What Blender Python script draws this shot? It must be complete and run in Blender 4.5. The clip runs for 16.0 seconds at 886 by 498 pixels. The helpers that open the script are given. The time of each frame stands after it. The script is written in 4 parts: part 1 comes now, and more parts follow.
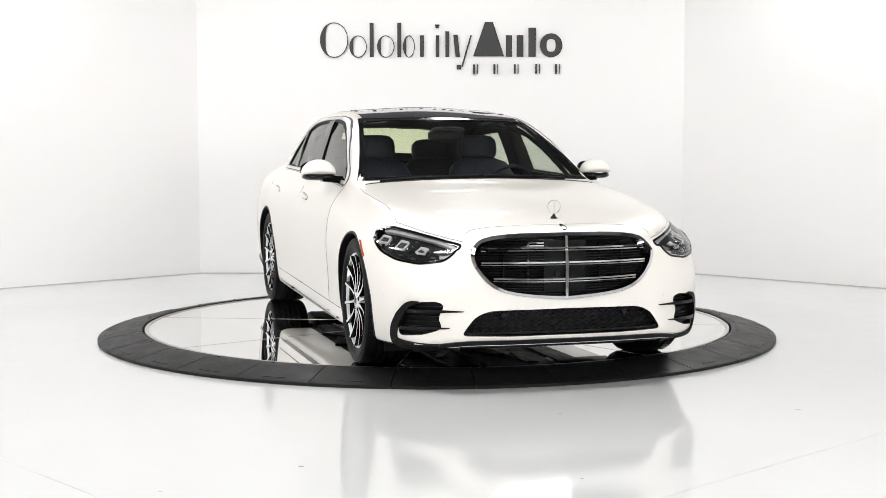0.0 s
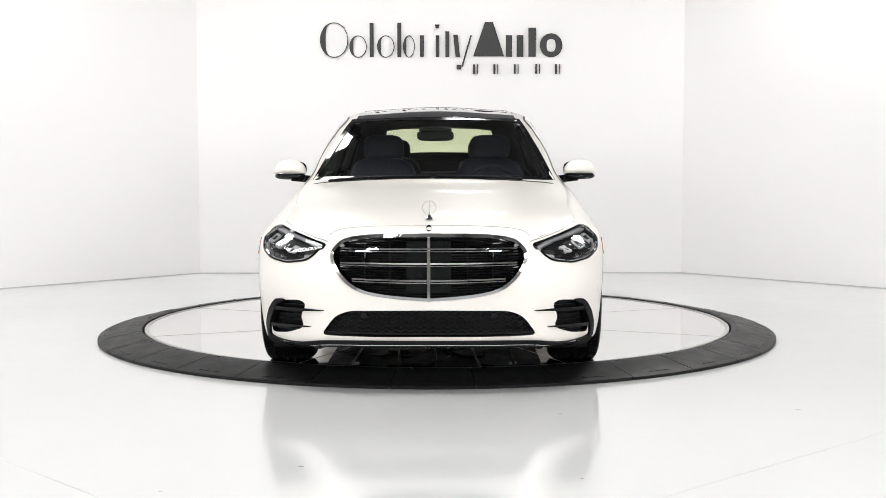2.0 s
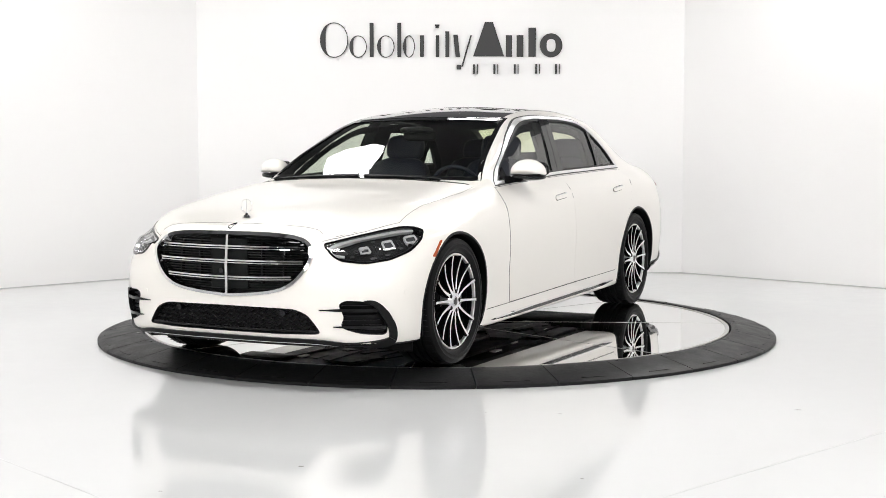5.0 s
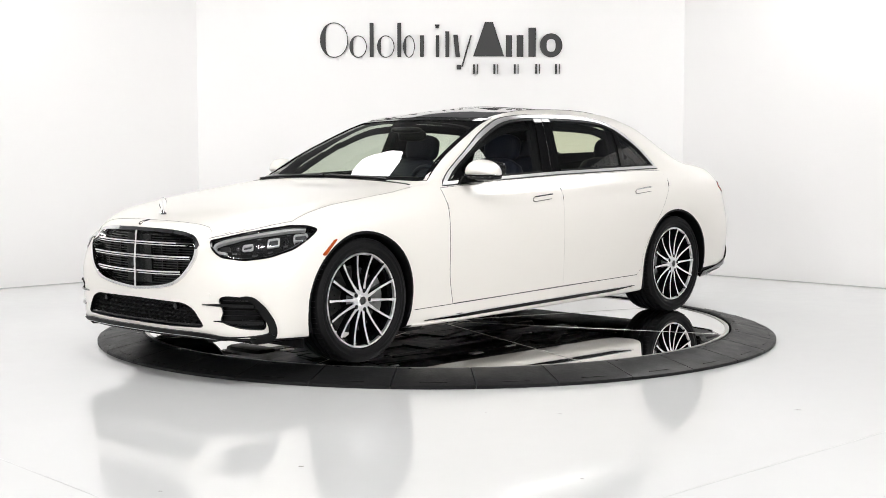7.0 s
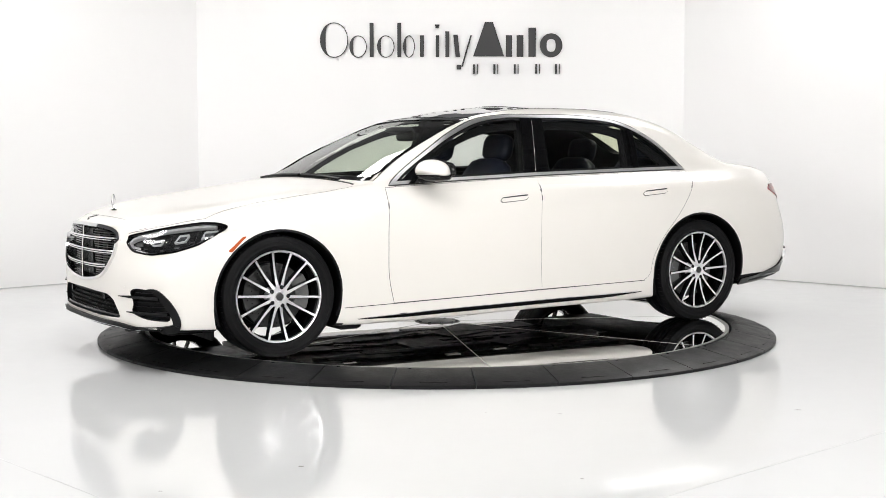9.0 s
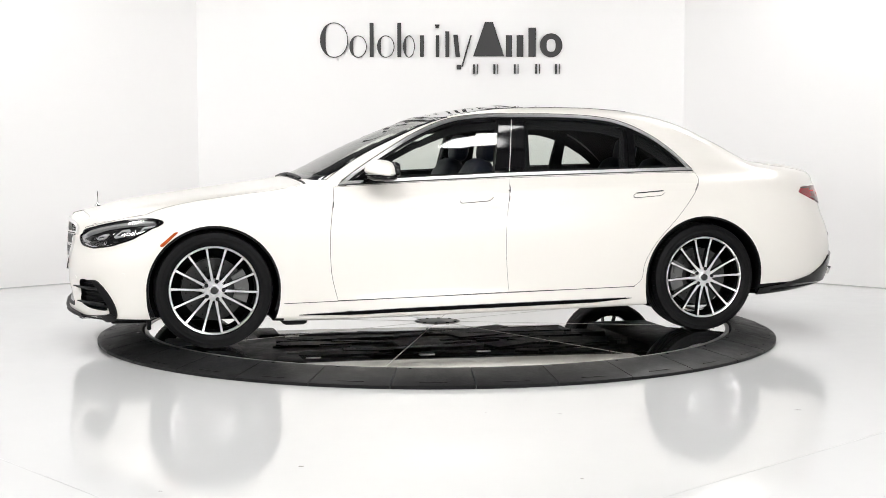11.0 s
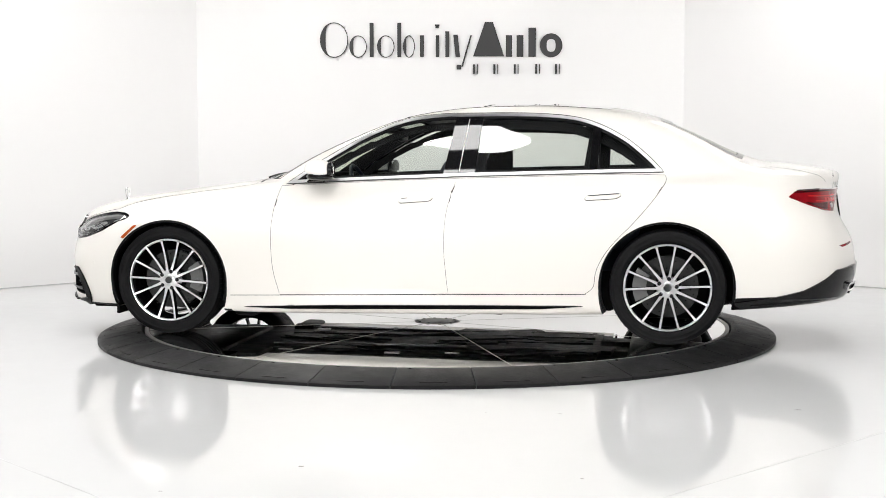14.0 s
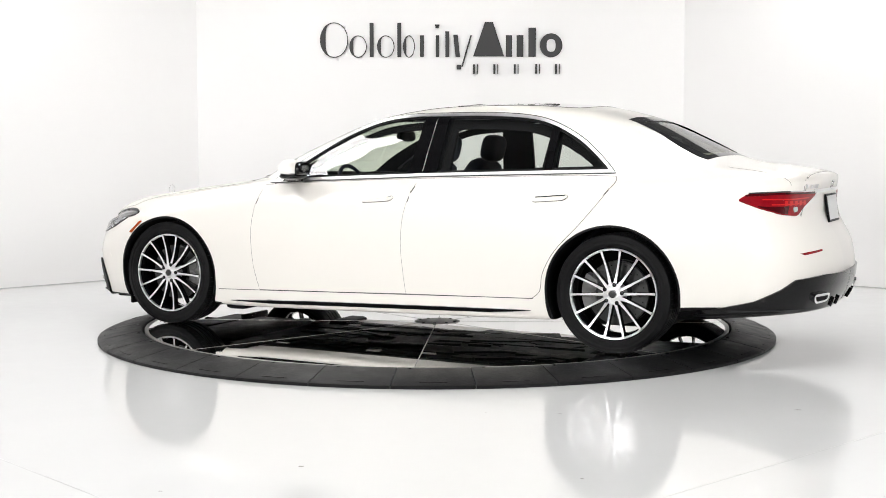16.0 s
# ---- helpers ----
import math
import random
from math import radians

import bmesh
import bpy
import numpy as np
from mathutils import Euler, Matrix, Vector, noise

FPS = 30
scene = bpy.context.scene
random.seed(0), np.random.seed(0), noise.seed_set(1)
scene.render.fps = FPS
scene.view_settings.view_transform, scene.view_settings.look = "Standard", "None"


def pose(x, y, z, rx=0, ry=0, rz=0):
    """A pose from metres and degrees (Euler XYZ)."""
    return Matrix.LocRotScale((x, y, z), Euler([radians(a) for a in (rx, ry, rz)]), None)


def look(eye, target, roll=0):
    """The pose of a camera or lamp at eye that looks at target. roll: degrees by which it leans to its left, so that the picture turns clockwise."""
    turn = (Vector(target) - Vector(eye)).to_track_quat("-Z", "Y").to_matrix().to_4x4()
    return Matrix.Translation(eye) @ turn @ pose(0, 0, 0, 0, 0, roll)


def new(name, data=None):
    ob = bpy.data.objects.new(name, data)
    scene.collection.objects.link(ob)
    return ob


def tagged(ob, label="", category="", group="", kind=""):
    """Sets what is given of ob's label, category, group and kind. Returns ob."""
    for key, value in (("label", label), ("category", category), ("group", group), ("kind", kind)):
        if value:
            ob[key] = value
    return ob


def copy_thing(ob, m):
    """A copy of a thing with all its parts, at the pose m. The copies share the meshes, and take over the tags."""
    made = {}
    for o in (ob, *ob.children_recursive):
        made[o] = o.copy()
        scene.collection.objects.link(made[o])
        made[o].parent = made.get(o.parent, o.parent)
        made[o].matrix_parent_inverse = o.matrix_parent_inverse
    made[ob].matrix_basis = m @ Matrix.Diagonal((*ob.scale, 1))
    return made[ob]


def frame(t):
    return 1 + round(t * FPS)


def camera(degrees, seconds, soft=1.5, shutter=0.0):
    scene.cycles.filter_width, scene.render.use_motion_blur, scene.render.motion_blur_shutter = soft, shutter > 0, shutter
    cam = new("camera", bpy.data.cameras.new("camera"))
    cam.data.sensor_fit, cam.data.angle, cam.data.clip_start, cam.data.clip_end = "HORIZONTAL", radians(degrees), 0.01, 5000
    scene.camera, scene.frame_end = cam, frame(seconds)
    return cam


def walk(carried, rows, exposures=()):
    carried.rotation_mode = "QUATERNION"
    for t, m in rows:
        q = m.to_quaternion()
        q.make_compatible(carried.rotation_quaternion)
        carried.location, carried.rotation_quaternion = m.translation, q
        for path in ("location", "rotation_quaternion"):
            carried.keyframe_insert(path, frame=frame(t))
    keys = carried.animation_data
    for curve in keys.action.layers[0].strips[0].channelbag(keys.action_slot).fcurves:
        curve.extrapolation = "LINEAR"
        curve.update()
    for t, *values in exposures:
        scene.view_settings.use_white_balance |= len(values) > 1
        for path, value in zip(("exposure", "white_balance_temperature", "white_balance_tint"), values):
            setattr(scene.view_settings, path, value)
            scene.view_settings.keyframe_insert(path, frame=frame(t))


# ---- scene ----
cam = camera(37.52, 16.0, soft=0.5)
EYE = Vector((0.0, -9.134, 1.2))
AIM = EYE + Vector((math.sin(radians(0.26)) * math.cos(radians(4.324)), math.cos(radians(0.26)) * math.cos(radians(4.324)), -math.sin(radians(4.324))))
walk(cam, [(0.0, look(EYE, AIM, -0.083)), (16.0, look(EYE, AIM, -0.083))])

FLOOR = -0.061          # the turntable's top is at z = 0
TURN_AT_0, TURN_RATE = -74.17, -8.312   # degrees, degrees a second
CAR_OFF = (0.008, -0.006)
scene.view_settings.exposure = -0.07

# ---- world and lights ----
world = bpy.data.worlds.new("world")
scene.world = world
world.use_nodes = True
world.node_tree.nodes["Background"].inputs[0].default_value = (0.9, 0.95, 1.0, 1)
world.node_tree.nodes["Background"].inputs[1].default_value = 0.05


# ---- materials ----
def mat(name, color, rough=0.5, metal=0.0, coat=0.0, spec=0.5):
    m = bpy.data.materials.new(name)
    m.use_nodes = True
    b = m.node_tree.nodes["Principled BSDF"]
    b.inputs["Base Color"].default_value = (*color, 1)
    b.inputs["Roughness"].default_value = rough
    b.inputs["Metallic"].default_value = metal
    b.inputs["Coat Weight"].default_value = coat
    b.inputs["Coat Roughness"].default_value = 0.03
    b.inputs["Specular IOR Level"].default_value = spec
    return m


def vary(m, scale, amount, rough=0.0, bump=0.0, fine=8.0, stretch=(1, 1, 1)):
    """Two scales of noise on colour, roughness and relief."""
    nt = m.node_tree
    N, L = nt.nodes, nt.links
    b = N["Principled BSDF"]
    tc = N.new("ShaderNodeTexCoord")
    mp = N.new("ShaderNodeMapping")
    mp.inputs["Scale"].default_value = stretch
    L.new(tc.outputs["Object"], mp.inputs[0])
    n1, n2 = N.new("ShaderNodeTexNoise"), N.new("ShaderNodeTexNoise")
    n1.inputs["Scale"].default_value, n2.inputs["Scale"].default_value = scale, scale * fine
    n1.inputs["Detail"].default_value = n2.inputs["Detail"].default_value = 4
    L.new(mp.outputs[0], n1.inputs["Vector"])
    L.new(mp.outputs[0], n2.inputs["Vector"])
    mx = N.new("ShaderNodeMath")
    mx.operation = "MULTIPLY_ADD"
    mx.inputs[1].default_value = 0.4
    L.new(n2.outputs[0], mx.inputs[0])
    h = N.new("ShaderNodeMath")
    h.operation = "MULTIPLY"
    h.inputs[1].default_value = 0.6
    L.new(n1.outputs[0], h.inputs[0])
    L.new(h.outputs[0], mx.inputs[2])
    c = b.inputs["Base Color"].default_value
    mr = N.new("ShaderNodeMix")
    mr.data_type = "RGBA"
    mr.inputs["A"].default_value = [min(1, v * (1 - amount)) for v in c[:3]] + [1]
    mr.inputs["B"].default_value = [min(1, v * (1 + amount)) for v in c[:3]] + [1]
    L.new(mx.outputs[0], mr.inputs["Factor"])
    L.new(mr.outputs["Result"], b.inputs["Base Color"])
    if rough:
        rr = N.new("ShaderNodeMapRange")
        r0 = b.inputs["Roughness"].default_value
        rr.inputs["From Min"].default_value, rr.inputs["From Max"].default_value = 0.3, 0.7
        rr.inputs["To Min"].default_value, rr.inputs["To Max"].default_value = max(0, r0 - rough), r0 + rough
        L.new(mx.outputs[0], rr.inputs[0])
        L.new(rr.outputs[0], b.inputs["Roughness"])
    if bump:
        bp = N.new("ShaderNodeBump")
        bp.inputs["Strength"].default_value = bump
        bp.inputs["Distance"].default_value = 0.01
        L.new(n2.outputs[0], bp.inputs["Height"])
        L.new(bp.outputs[0], b.inputs["Normal"])
    return m


def glass(name, tint, rough=0.0):
    m = bpy.data.materials.new(name)
    m.use_nodes = True
    nt = m.node_tree
    nt.nodes.remove(nt.nodes["Principled BSDF"])
    tr, gl, lw, pw, ml, mx = (nt.nodes.new(k) for k in ("ShaderNodeBsdfTransparent", "ShaderNodeBsdfGlossy", "ShaderNodeLayerWeight", "ShaderNodeMath", "ShaderNodeMath", "ShaderNodeMixShader"))
    tr.inputs[0].default_value = (*tint, 1)
    gl.inputs["Roughness"].default_value = rough
    lw.inputs["Blend"].default_value = 0.5
    pw.operation, ml.operation = "POWER", "MULTIPLY_ADD"
    pw.inputs[1].default_value = 5.0
    ml.inputs[1].default_value, ml.inputs[2].default_value = 0.93, 0.07
    nt.links.new(lw.outputs["Facing"], pw.inputs[0])
    nt.links.new(pw.outputs[0], ml.inputs[0])
    nt.links.new(ml.outputs[0], mx.inputs[0])
    nt.links.new(tr.outputs[0], mx.inputs[1])
    nt.links.new(gl.outputs[0], mx.inputs[2])
    nt.links.new(mx.outputs[0], nt.nodes["Material Output"].inputs[0])
    return m


def glow(name, color, strength):
    m = bpy.data.materials.new(name)
    m.use_nodes = True
    b = m.node_tree.nodes["Principled BSDF"]
    b.inputs["Base Color"].default_value = (*color, 1)
    b.inputs["Emission Color"].default_value = (*color, 1)
    b.inputs["Emission Strength"].default_value = strength
    return m


WALL = vary(mat("white wall paint", (0.86, 0.85, 0.845), 0.6), 1.2, 0.012, bump=0.02, fine=60)
FLOORM = vary(mat("white epoxy floor", (0.715, 0.72, 0.72), 0.085), 0.8, 0.02, rough=0.03, fine=12)
CEIL = vary(mat("dark ceiling paint", (0.10, 0.10, 0.105), 0.8), 2, 0.2)
BEAM = mat("black steel beam", (0.015, 0.015, 0.016), 0.6)
MIRROR = vary(mat("polished mirror steel", (0.93, 0.93, 0.92), 0.02, 1.0), 3, 0.01, rough=0.012)
SEAMM = mat("dark seam", (0.05, 0.05, 0.05), 0.6)
SEAML = mat("fine panel gap", (0.22, 0.21, 0.20), 0.6)
STEEL = vary(mat("brushed steel", (0.55, 0.54, 0.52), 0.35, 1.0), 20, 0.1)
RUBBER = vary(mat("black ramp rubber", (0.0095, 0.0095, 0.010), 0.45, spec=0.16), 9, 0.35, rough=0.1, bump=0.15, fine=10)
LETTER = mat("satin black sign", (0.022, 0.021, 0.022), 0.45)
PAINT = vary(mat("pearl white paint", (0.835, 0.804, 0.758), 0.3, coat=0.45), 300, 0.012)
BLACK = mat("gloss black trim", (0.004, 0.004, 0.0045), 0.07, spec=0.3)
SATIN = vary(mat("satin black plastic", (0.005, 0.005, 0.0055), 0.45, spec=0.15), 60, 0.2, bump=0.05)
UNDER = vary(mat("black underbody plastic", (0.004, 0.004, 0.0045), 0.5, spec=0.12), 9, 0.4, rough=0.12, bump=0.2, fine=3)
CHROME = mat("chrome", (0.82, 0.82, 0.83), 0.07, 1.0)
SURR = mat("satin aluminium trim", (0.80, 0.80, 0.80), 0.42, 1.0)
GREYP = mat("dark grey sensor cover", (0.007, 0.008, 0.008), 0.25, spec=0.15)
ALU = vary(mat("machined aluminium", (0.90, 0.90, 0.91), 0.30, 1.0), 30, 0.05)
DISCM = vary(mat("brake steel", (0.07, 0.07, 0.07), 0.4, 1.0), 30, 0.2)
CALI = vary(mat("grey caliper paint", (0.20, 0.20, 0.20), 0.35), 30, 0.15)
TYRE = vary(mat("tyre rubber", (0.006, 0.006, 0.0065), 0.5, spec=0.12), 40, 0.2, bump=0.08)
ROOFG = mat("black roof glass", (0.006, 0.006, 0.007), 0.02, coat=1.0)
GLASSW = glass("windscreen glass", (0.86, 0.93, 0.80))
GLASSS = glass("side glass", (0.86, 0.89, 0.86))
GLASSR = glass("rear glass", (0.92, 0.95, 0.72))
LEATHER = vary(mat("dark leather", (0.006, 0.0075, 0.016), 0.5, spec=0.18), 30, 0.2, bump=0.1)
LINING = vary(mat("dark cabin lining", (0.010, 0.010, 0.011), 0.9, spec=0.1), 60, 0.2)
CLEAR = glass("clear lamp cover", (0.93, 0.94, 0.95))
AMBER = mat("amber reflector", (0.42, 0.075, 0.012), 0.45, spec=0.15)
RED = vary(mat("red lamp plastic", (0.24, 0.004, 0.009), 0.15, coat=0.2), 25, 0.5)
REDBAR = mat("bright red lamp highlight", (0.55, 0.015, 0.015), 0.12, coat=0.5)
DARKRED = mat("dark red lamp plastic", (0.06, 0.002, 0.004), 0.15, coat=0.2)
LAMPG = mat("dark lamp housing", (0.008, 0.008, 0.010), 0.14, spec=0.35)
LENS = mat("lamp lens", (0.42, 0.42, 0.425), 0.3)
LENSD = mat("dark projector lens", (0.13, 0.135, 0.14), 0.12, 0.6)
WHITEP = mat("white plate", (0.75, 0.75, 0.75), 0.4)


# ---- building helpers ----
def part(name, bm, material, parent=None, label="", smooth=35):
    me = bpy.data.meshes.new(name)
    bm.normal_update()
    bm.to_mesh(me)
    bm.free()
    return finish(name, me, material, parent, label, smooth)


def finish(name, me, material, parent=None, label="", smooth=35):
    ob = new(name, me)
    for m in material if isinstance(material, (list, tuple)) else [material]:
        if len(me.materials) < 8 and (not me.materials or isinstance(material, (list, tuple))):
            me.materials.append(m)
    if smooth:
        me.polygons.foreach_set("use_smooth", [True] * len(me.polygons))
        me.set_sharp_from_angle(angle=radians(smooth))
    if parent is not None:
        ob.parent = parent
    if label:
        tagged(ob, label)
    return ob


def empty(name):
    ob = new(name)
    ob.empty_display_size = 0.1
    return ob


def box(bm, lo, hi, bevel=0.0):
    r = bmesh.ops.create_cube(bm, size=1.0)
    for v in r["verts"]:
        v.co = Vector([l + (h - l) * (c + 0.5) for l, h, c in zip(lo, hi, v.co)])
    if bevel:
        es = list({e for v in r["verts"] for e in v.link_edges})
        bmesh.ops.bevel(bm, geom=es, offset=bevel, segments=2, affect="EDGES", profile=0.5)
    return bm


def boxed(lo, hi, bevel=0.0):
    return box(bmesh.new(), lo, hi, bevel)


def revolve(profile, n=64, axis="z", closed=False):
    """profile: (radius, height) pairs."""
    bm = bmesh.new()
    rings = []
    for r, h in profile:
        ring = []
        for i in range(n):
            a = 2 * math.pi * i / n
            if axis == "z":
                p = (r * math.cos(a), r * math.sin(a), h)
            else:
                p = (r * math.cos(a), h, r * math.sin(a))
            ring.append(bm.verts.new(p))
        rings.append(ring)
    k = len(rings)
    for j in range(k if closed else k - 1):
        A, B = rings[j], rings[(j + 1) % k]
        for i in range(n):
            bm.faces.new((A[i], A[(i + 1) % n], B[(i + 1) % n], B[i]))
    bmesh.ops.recalc_face_normals(bm, faces=bm.faces)
    return bm


def prism(pts, fa, fb):
    """A solid between two maps of a 2D outline."""
    bm = bmesh.new()
    a = [bm.verts.new(fa(*p)) for p in pts]
    b = [bm.verts.new(fb(*p)) for p in pts]
    bm.faces.new(a)
    bm.faces.new(b[::-1])
    n = len(pts)
    for i in range(n):
        bm.faces.new((a[i], b[i], b[(i + 1) % n], a[(i + 1) % n]))
    bmesh.ops.recalc_face_normals(bm, faces=bm.faces)
    return bm


def smooth_line(pts, n=6, closed=False):
    """A Catmull-Rom line through 2D points."""
    P = [Vector(p) for p in pts]
    m = len(P)
    out = []
    for i in range(m if closed else m - 1):
        p0 = P[i - 1] if closed or i > 0 else P[0]
        p1, p2 = P[i], P[(i + 1) % m]
        p3 = P[(i + 2) % m] if closed or i + 2 < m else P[-1]
        for k in range(n):
            t = k / n
            out.append(0.5 * (2 * p1 + (p2 - p0) * t + (2 * p0 - 5 * p1 + 4 * p2 - p3) * t * t + (3 * p1 - p0 - 3 * p2 + p3) * t ** 3))
    if not closed:
        out.append(P[-1].copy())
    return [tuple(p) for p in out]


def rounded(pts, r=0.03, n=4):
    """A polygon with rounded corners."""
    out = []
    m = len(pts)
    for i in range(m):
        p, a, b = Vector(pts[i]), Vector(pts[i - 1]), Vector(pts[(i + 1) % m])
        ra = min(r, (a - p).length * 0.45)
        rb = min(r, (b - p).length * 0.45)
        s, e = p + (a - p).normalized() * ra, p + (b - p).normalized() * rb
        for k in range(n + 1):
            t = k / n
            out.append(tuple(s * (1 - t) ** 2 + p * 2 * t * (1 - t) + e * t * t))
    return out


# ---- room ----
BACK, FRONT, HIGH = 4.23, -12.5, 4.6


WALL_TOP = 2.78


def wall(name, a, b, t=0.15, lo=FLOOR, hi=WALL_TOP, m=None, label="plain white painted studio wall"):
    a, b = Vector(a), Vector(b)
    d = (b - a).normalized()
    n = Vector((d.y, -d.x))
    q = [a, b, b + n * t, a + n * t]
    bm = prism([tuple(p) for p in q], lambda x, y: (x, y, lo), lambda x, y: (x, y, hi))
    return tagged(part(name, bm, m or WALL, smooth=0), label, "wall", kind="structure")


corners = [(6.6, FRONT), (6.6, 0.13), (2.51, 4.20), (-2.44, 4.26), (-6.6, 0.27), (-6.6, FRONT)]
for i, nm in enumerate(("wall_east", "wall_northeast", "wall_north", "wall_northwest", "wall_west", "wall_south")):
    wall(nm, corners[i], corners[(i + 1) % 6])
    wall(nm + "_upper", corners[i], corners[(i + 1) % 6], lo=WALL_TOP, hi=HIGH, m=CEIL, label="dark painted upper studio wall under the ceiling")
bm = prism(corners, lambda x, y: (x, y, FLOOR), lambda x, y: (x, y, FLOOR - 0.1))
floor = part("floor", bm, FLOORM, smooth=0)
tagged(floor, "glossy white epoxy studio floor with fine joints", "floor", kind="structure")
JOINT = mat("grey floor joint", (0.50, 0.50, 0.50), 0.5)
for a, b in (((-4.4, -1.05), (0.35, -6.15)), ((-1.0, -6.15), (4.2, -1.35))):
    a, b = Vector(a), Vector(b)
    n = (b - a).normalized()
    n = Vector((-n.y, n.x)) * 0.0022
    q = [a - n, b - n, b + n, a + n]
    part("joint", prism([tuple(v) for v in q], lambda x, y: (x, y, FLOOR + 0.0006), lambda x, y: (x, y, FLOOR - 0.001)), JOINT, floor, smooth=0)
specks = bmesh.new()
for k, (x, y) in enumerate([(0.234, -2.93), (0.585, -2.961), (-0.546, -3.991), (-1.029, -4.368), (0.556, -4.201), (1.752, -2.879), (2.483, 4.179)]):
    ret = bmesh.ops.create_circle(specks, cap_ends=True, segments=7, radius=0.006 + 0.003 * (k % 3))
    for v in ret["verts"]:
        v.co = Vector((x + v.co.x * (1 + 0.5 * (k % 2)), y + v.co.y * 0.8, FLOOR + 0.0008))
tagged(part("floor_speck", specks, mat("dark speck", (0.18, 0.17, 0.16), 0.7), floor, smooth=0), kind="stuff")
# grey strips along the wall foot take the place of a shadow gap
for i in (0, 1, 2, 3, 4):
    a, b = Vector(corners[i]), Vector(corners[i + 1])
    d = (b - a).normalized()
    n = Vector((-d.y, d.x))
    q = [a + n * 0.0, b + n * 0.0, b + n * 0.012, a + n * 0.012]
    base = part("wall_foot_strip", prism([tuple(p) for p in q], lambda x, y: (x, y, FLOOR), lambda x, y: (x, y, FLOOR + 0.009)), mat("grey gap strip", (0.46, 0.46, 0.46), 0.6), smooth=0)
    tagged(base, "thin grey strip standing in for the shadow gap at the wall foot", "trim", kind="structure")
bm = prism(corners, lambda x, y: (x, y, HIGH), lambda x, y: (x, y, HIGH + 0.1))
tagged(part("ceiling", bm, CEIL, smooth=0), "dark painted studio ceiling", "ceiling", kind="structure")
for k, y in enumerate((-10.5, -8.4, -6.3, -4.2, -2.1, 0.0)):
    bm = boxed((-6.5, y - 0.07, HIGH - 0.30), (6.5, y + 0.07, HIGH - 0.002), 0.01)
    tagged(part("ceiling_beam", bm, BEAM, smooth=0), "black steel ceiling beam", "beam", kind="structure")


# ---- studio lamps ----
def softbox(m, w, h, strength, chamfer=0.3):
    """A chamfered light panel that shines along its local -z."""
    thing = empty("softbox")
    c = chamfer
    x, y = w / 2, h / 2
    o = [(-x + c, -y), (x - c, -y), (x, -y + c), (x, y - c), (x - c, y), (-x + c, y), (-x, y - c), (-x, -y + c)]
    part("housing", prism([(a * 1.03, b * 1.03) for a, b in o], lambda a, b: (a, b, 0.01), lambda a, b: (a * 0.7, b * 0.7, 0.22)), BEAM, thing, smooth=0)
    part("diffuser", prism(o, lambda a, b: (a, b, 0.0), lambda a, b: (a, b, -0.01)), glow("softbox glow", (1.0, 0.99, 0.978), strength), thing, "glowing white diffuser", smooth=0)
    inv = m.inverted()
    for sgn in (-1, 1):
        foot = Vector((sgn * w * 0.3, 0, 0.2))
        top = m @ foot
        top = inv @ Vector((top.x, top.y, HIGH + 0.001))
        rod = bmesh.new()
        bmesh.ops.create_cone(rod, segments=8, radius1=0.012, radius2=0.012, depth=(top - foot).length, cap_ends=True)
        bmesh.ops.transform(rod, verts=rod.verts, matrix=Matrix.Translation((top + foot) / 2) @ (top - foot).to_track_quat("Z", "Y").to_matrix().to_4x4())
        part("hanger", rod, BEAM, thing, smooth=30)
    thing.matrix_world = m
    tagged(thing, "large white chamfered studio softbox hanging from the ceiling", "light", "studio softboxes")
    return thing


# a ring of panels under the ceiling, round the turntable
LIGHTS = [((-1.65, 2.45, 4.05), (-0.9, 1.2, 0), 1.05, 0.85, 17.5),
          ((0.4, 3.85, 3.75), (0.3, 1.4, 0), 0.95, 0.5, 6.0),
          ((3.4, 1.9, 4.05), (1.4, 0.7, 0), 1.5, 1.15, 18.0),
          # extra panel added as fill, to brighten the left walls
          ((-4.0, 1.3, 4.05), (-1.5, 0.6, 0), 1.5, 1.15, 12.5),
          ((1.85, -3.05, 4.05), (0.9, -1.2, 0), 1.05, 0.75, 28.0),
          ((-0.9, -3.5, 4.05), (-0.5, -1.4, 0), 1.15, 0.8, 27.0),
          ((-3.8, -1.6, 4.05), (-1.6, -0.7, 0), 1.3, 0.95, 17.0),
          ((-3.6, -7.6, 2.4), (0, -0.5, 0.4), 1.8, 1.3, 29.0),
          ((3.6, -7.6, 2.4), (0, -0.5, 0.4), 1.8, 1.3, 31.0)]
for eye, at, w, h, s in LIGHTS:
    softbox(look(eye, Vector(at) + Vector((0.001, 0, 0))), w, h, s)

# ---- turntable ----
RIN, ROUT = 2.027, 2.318
table = empty("turntable_disc")
bm = revolve([(0.16, -0.012), (0.16, 0.0), (1.985, 0.0), (1.985, -0.012)], 128, closed=True)
part("mirror_plate", bm, MIRROR, table, "mirror-polished round deck plate", smooth=30)
bm = revolve([(0.0001, -0.012), (0.16, -0.012), (0.16, 0.002), (0.152, 0.0035), (0.0001, 0.0035)], 48)
hub = part("hub_cap", bm, STEEL, table, "brushed steel hub cap with bolts", smooth=30)
for i in range(10):
    a = 2 * math.pi * i / 10
    bm = revolve([(0.0001, 0.007), (0.010, 0.007), (0.012, 0.003), (0.0001, 0.003)], 12)
    bmesh.ops.translate(bm, verts=bm.verts, vec=(0.135 * math.cos(a), 0.135 * math.sin(a), 0))
    part("bolt", bm, BLACK, hub)
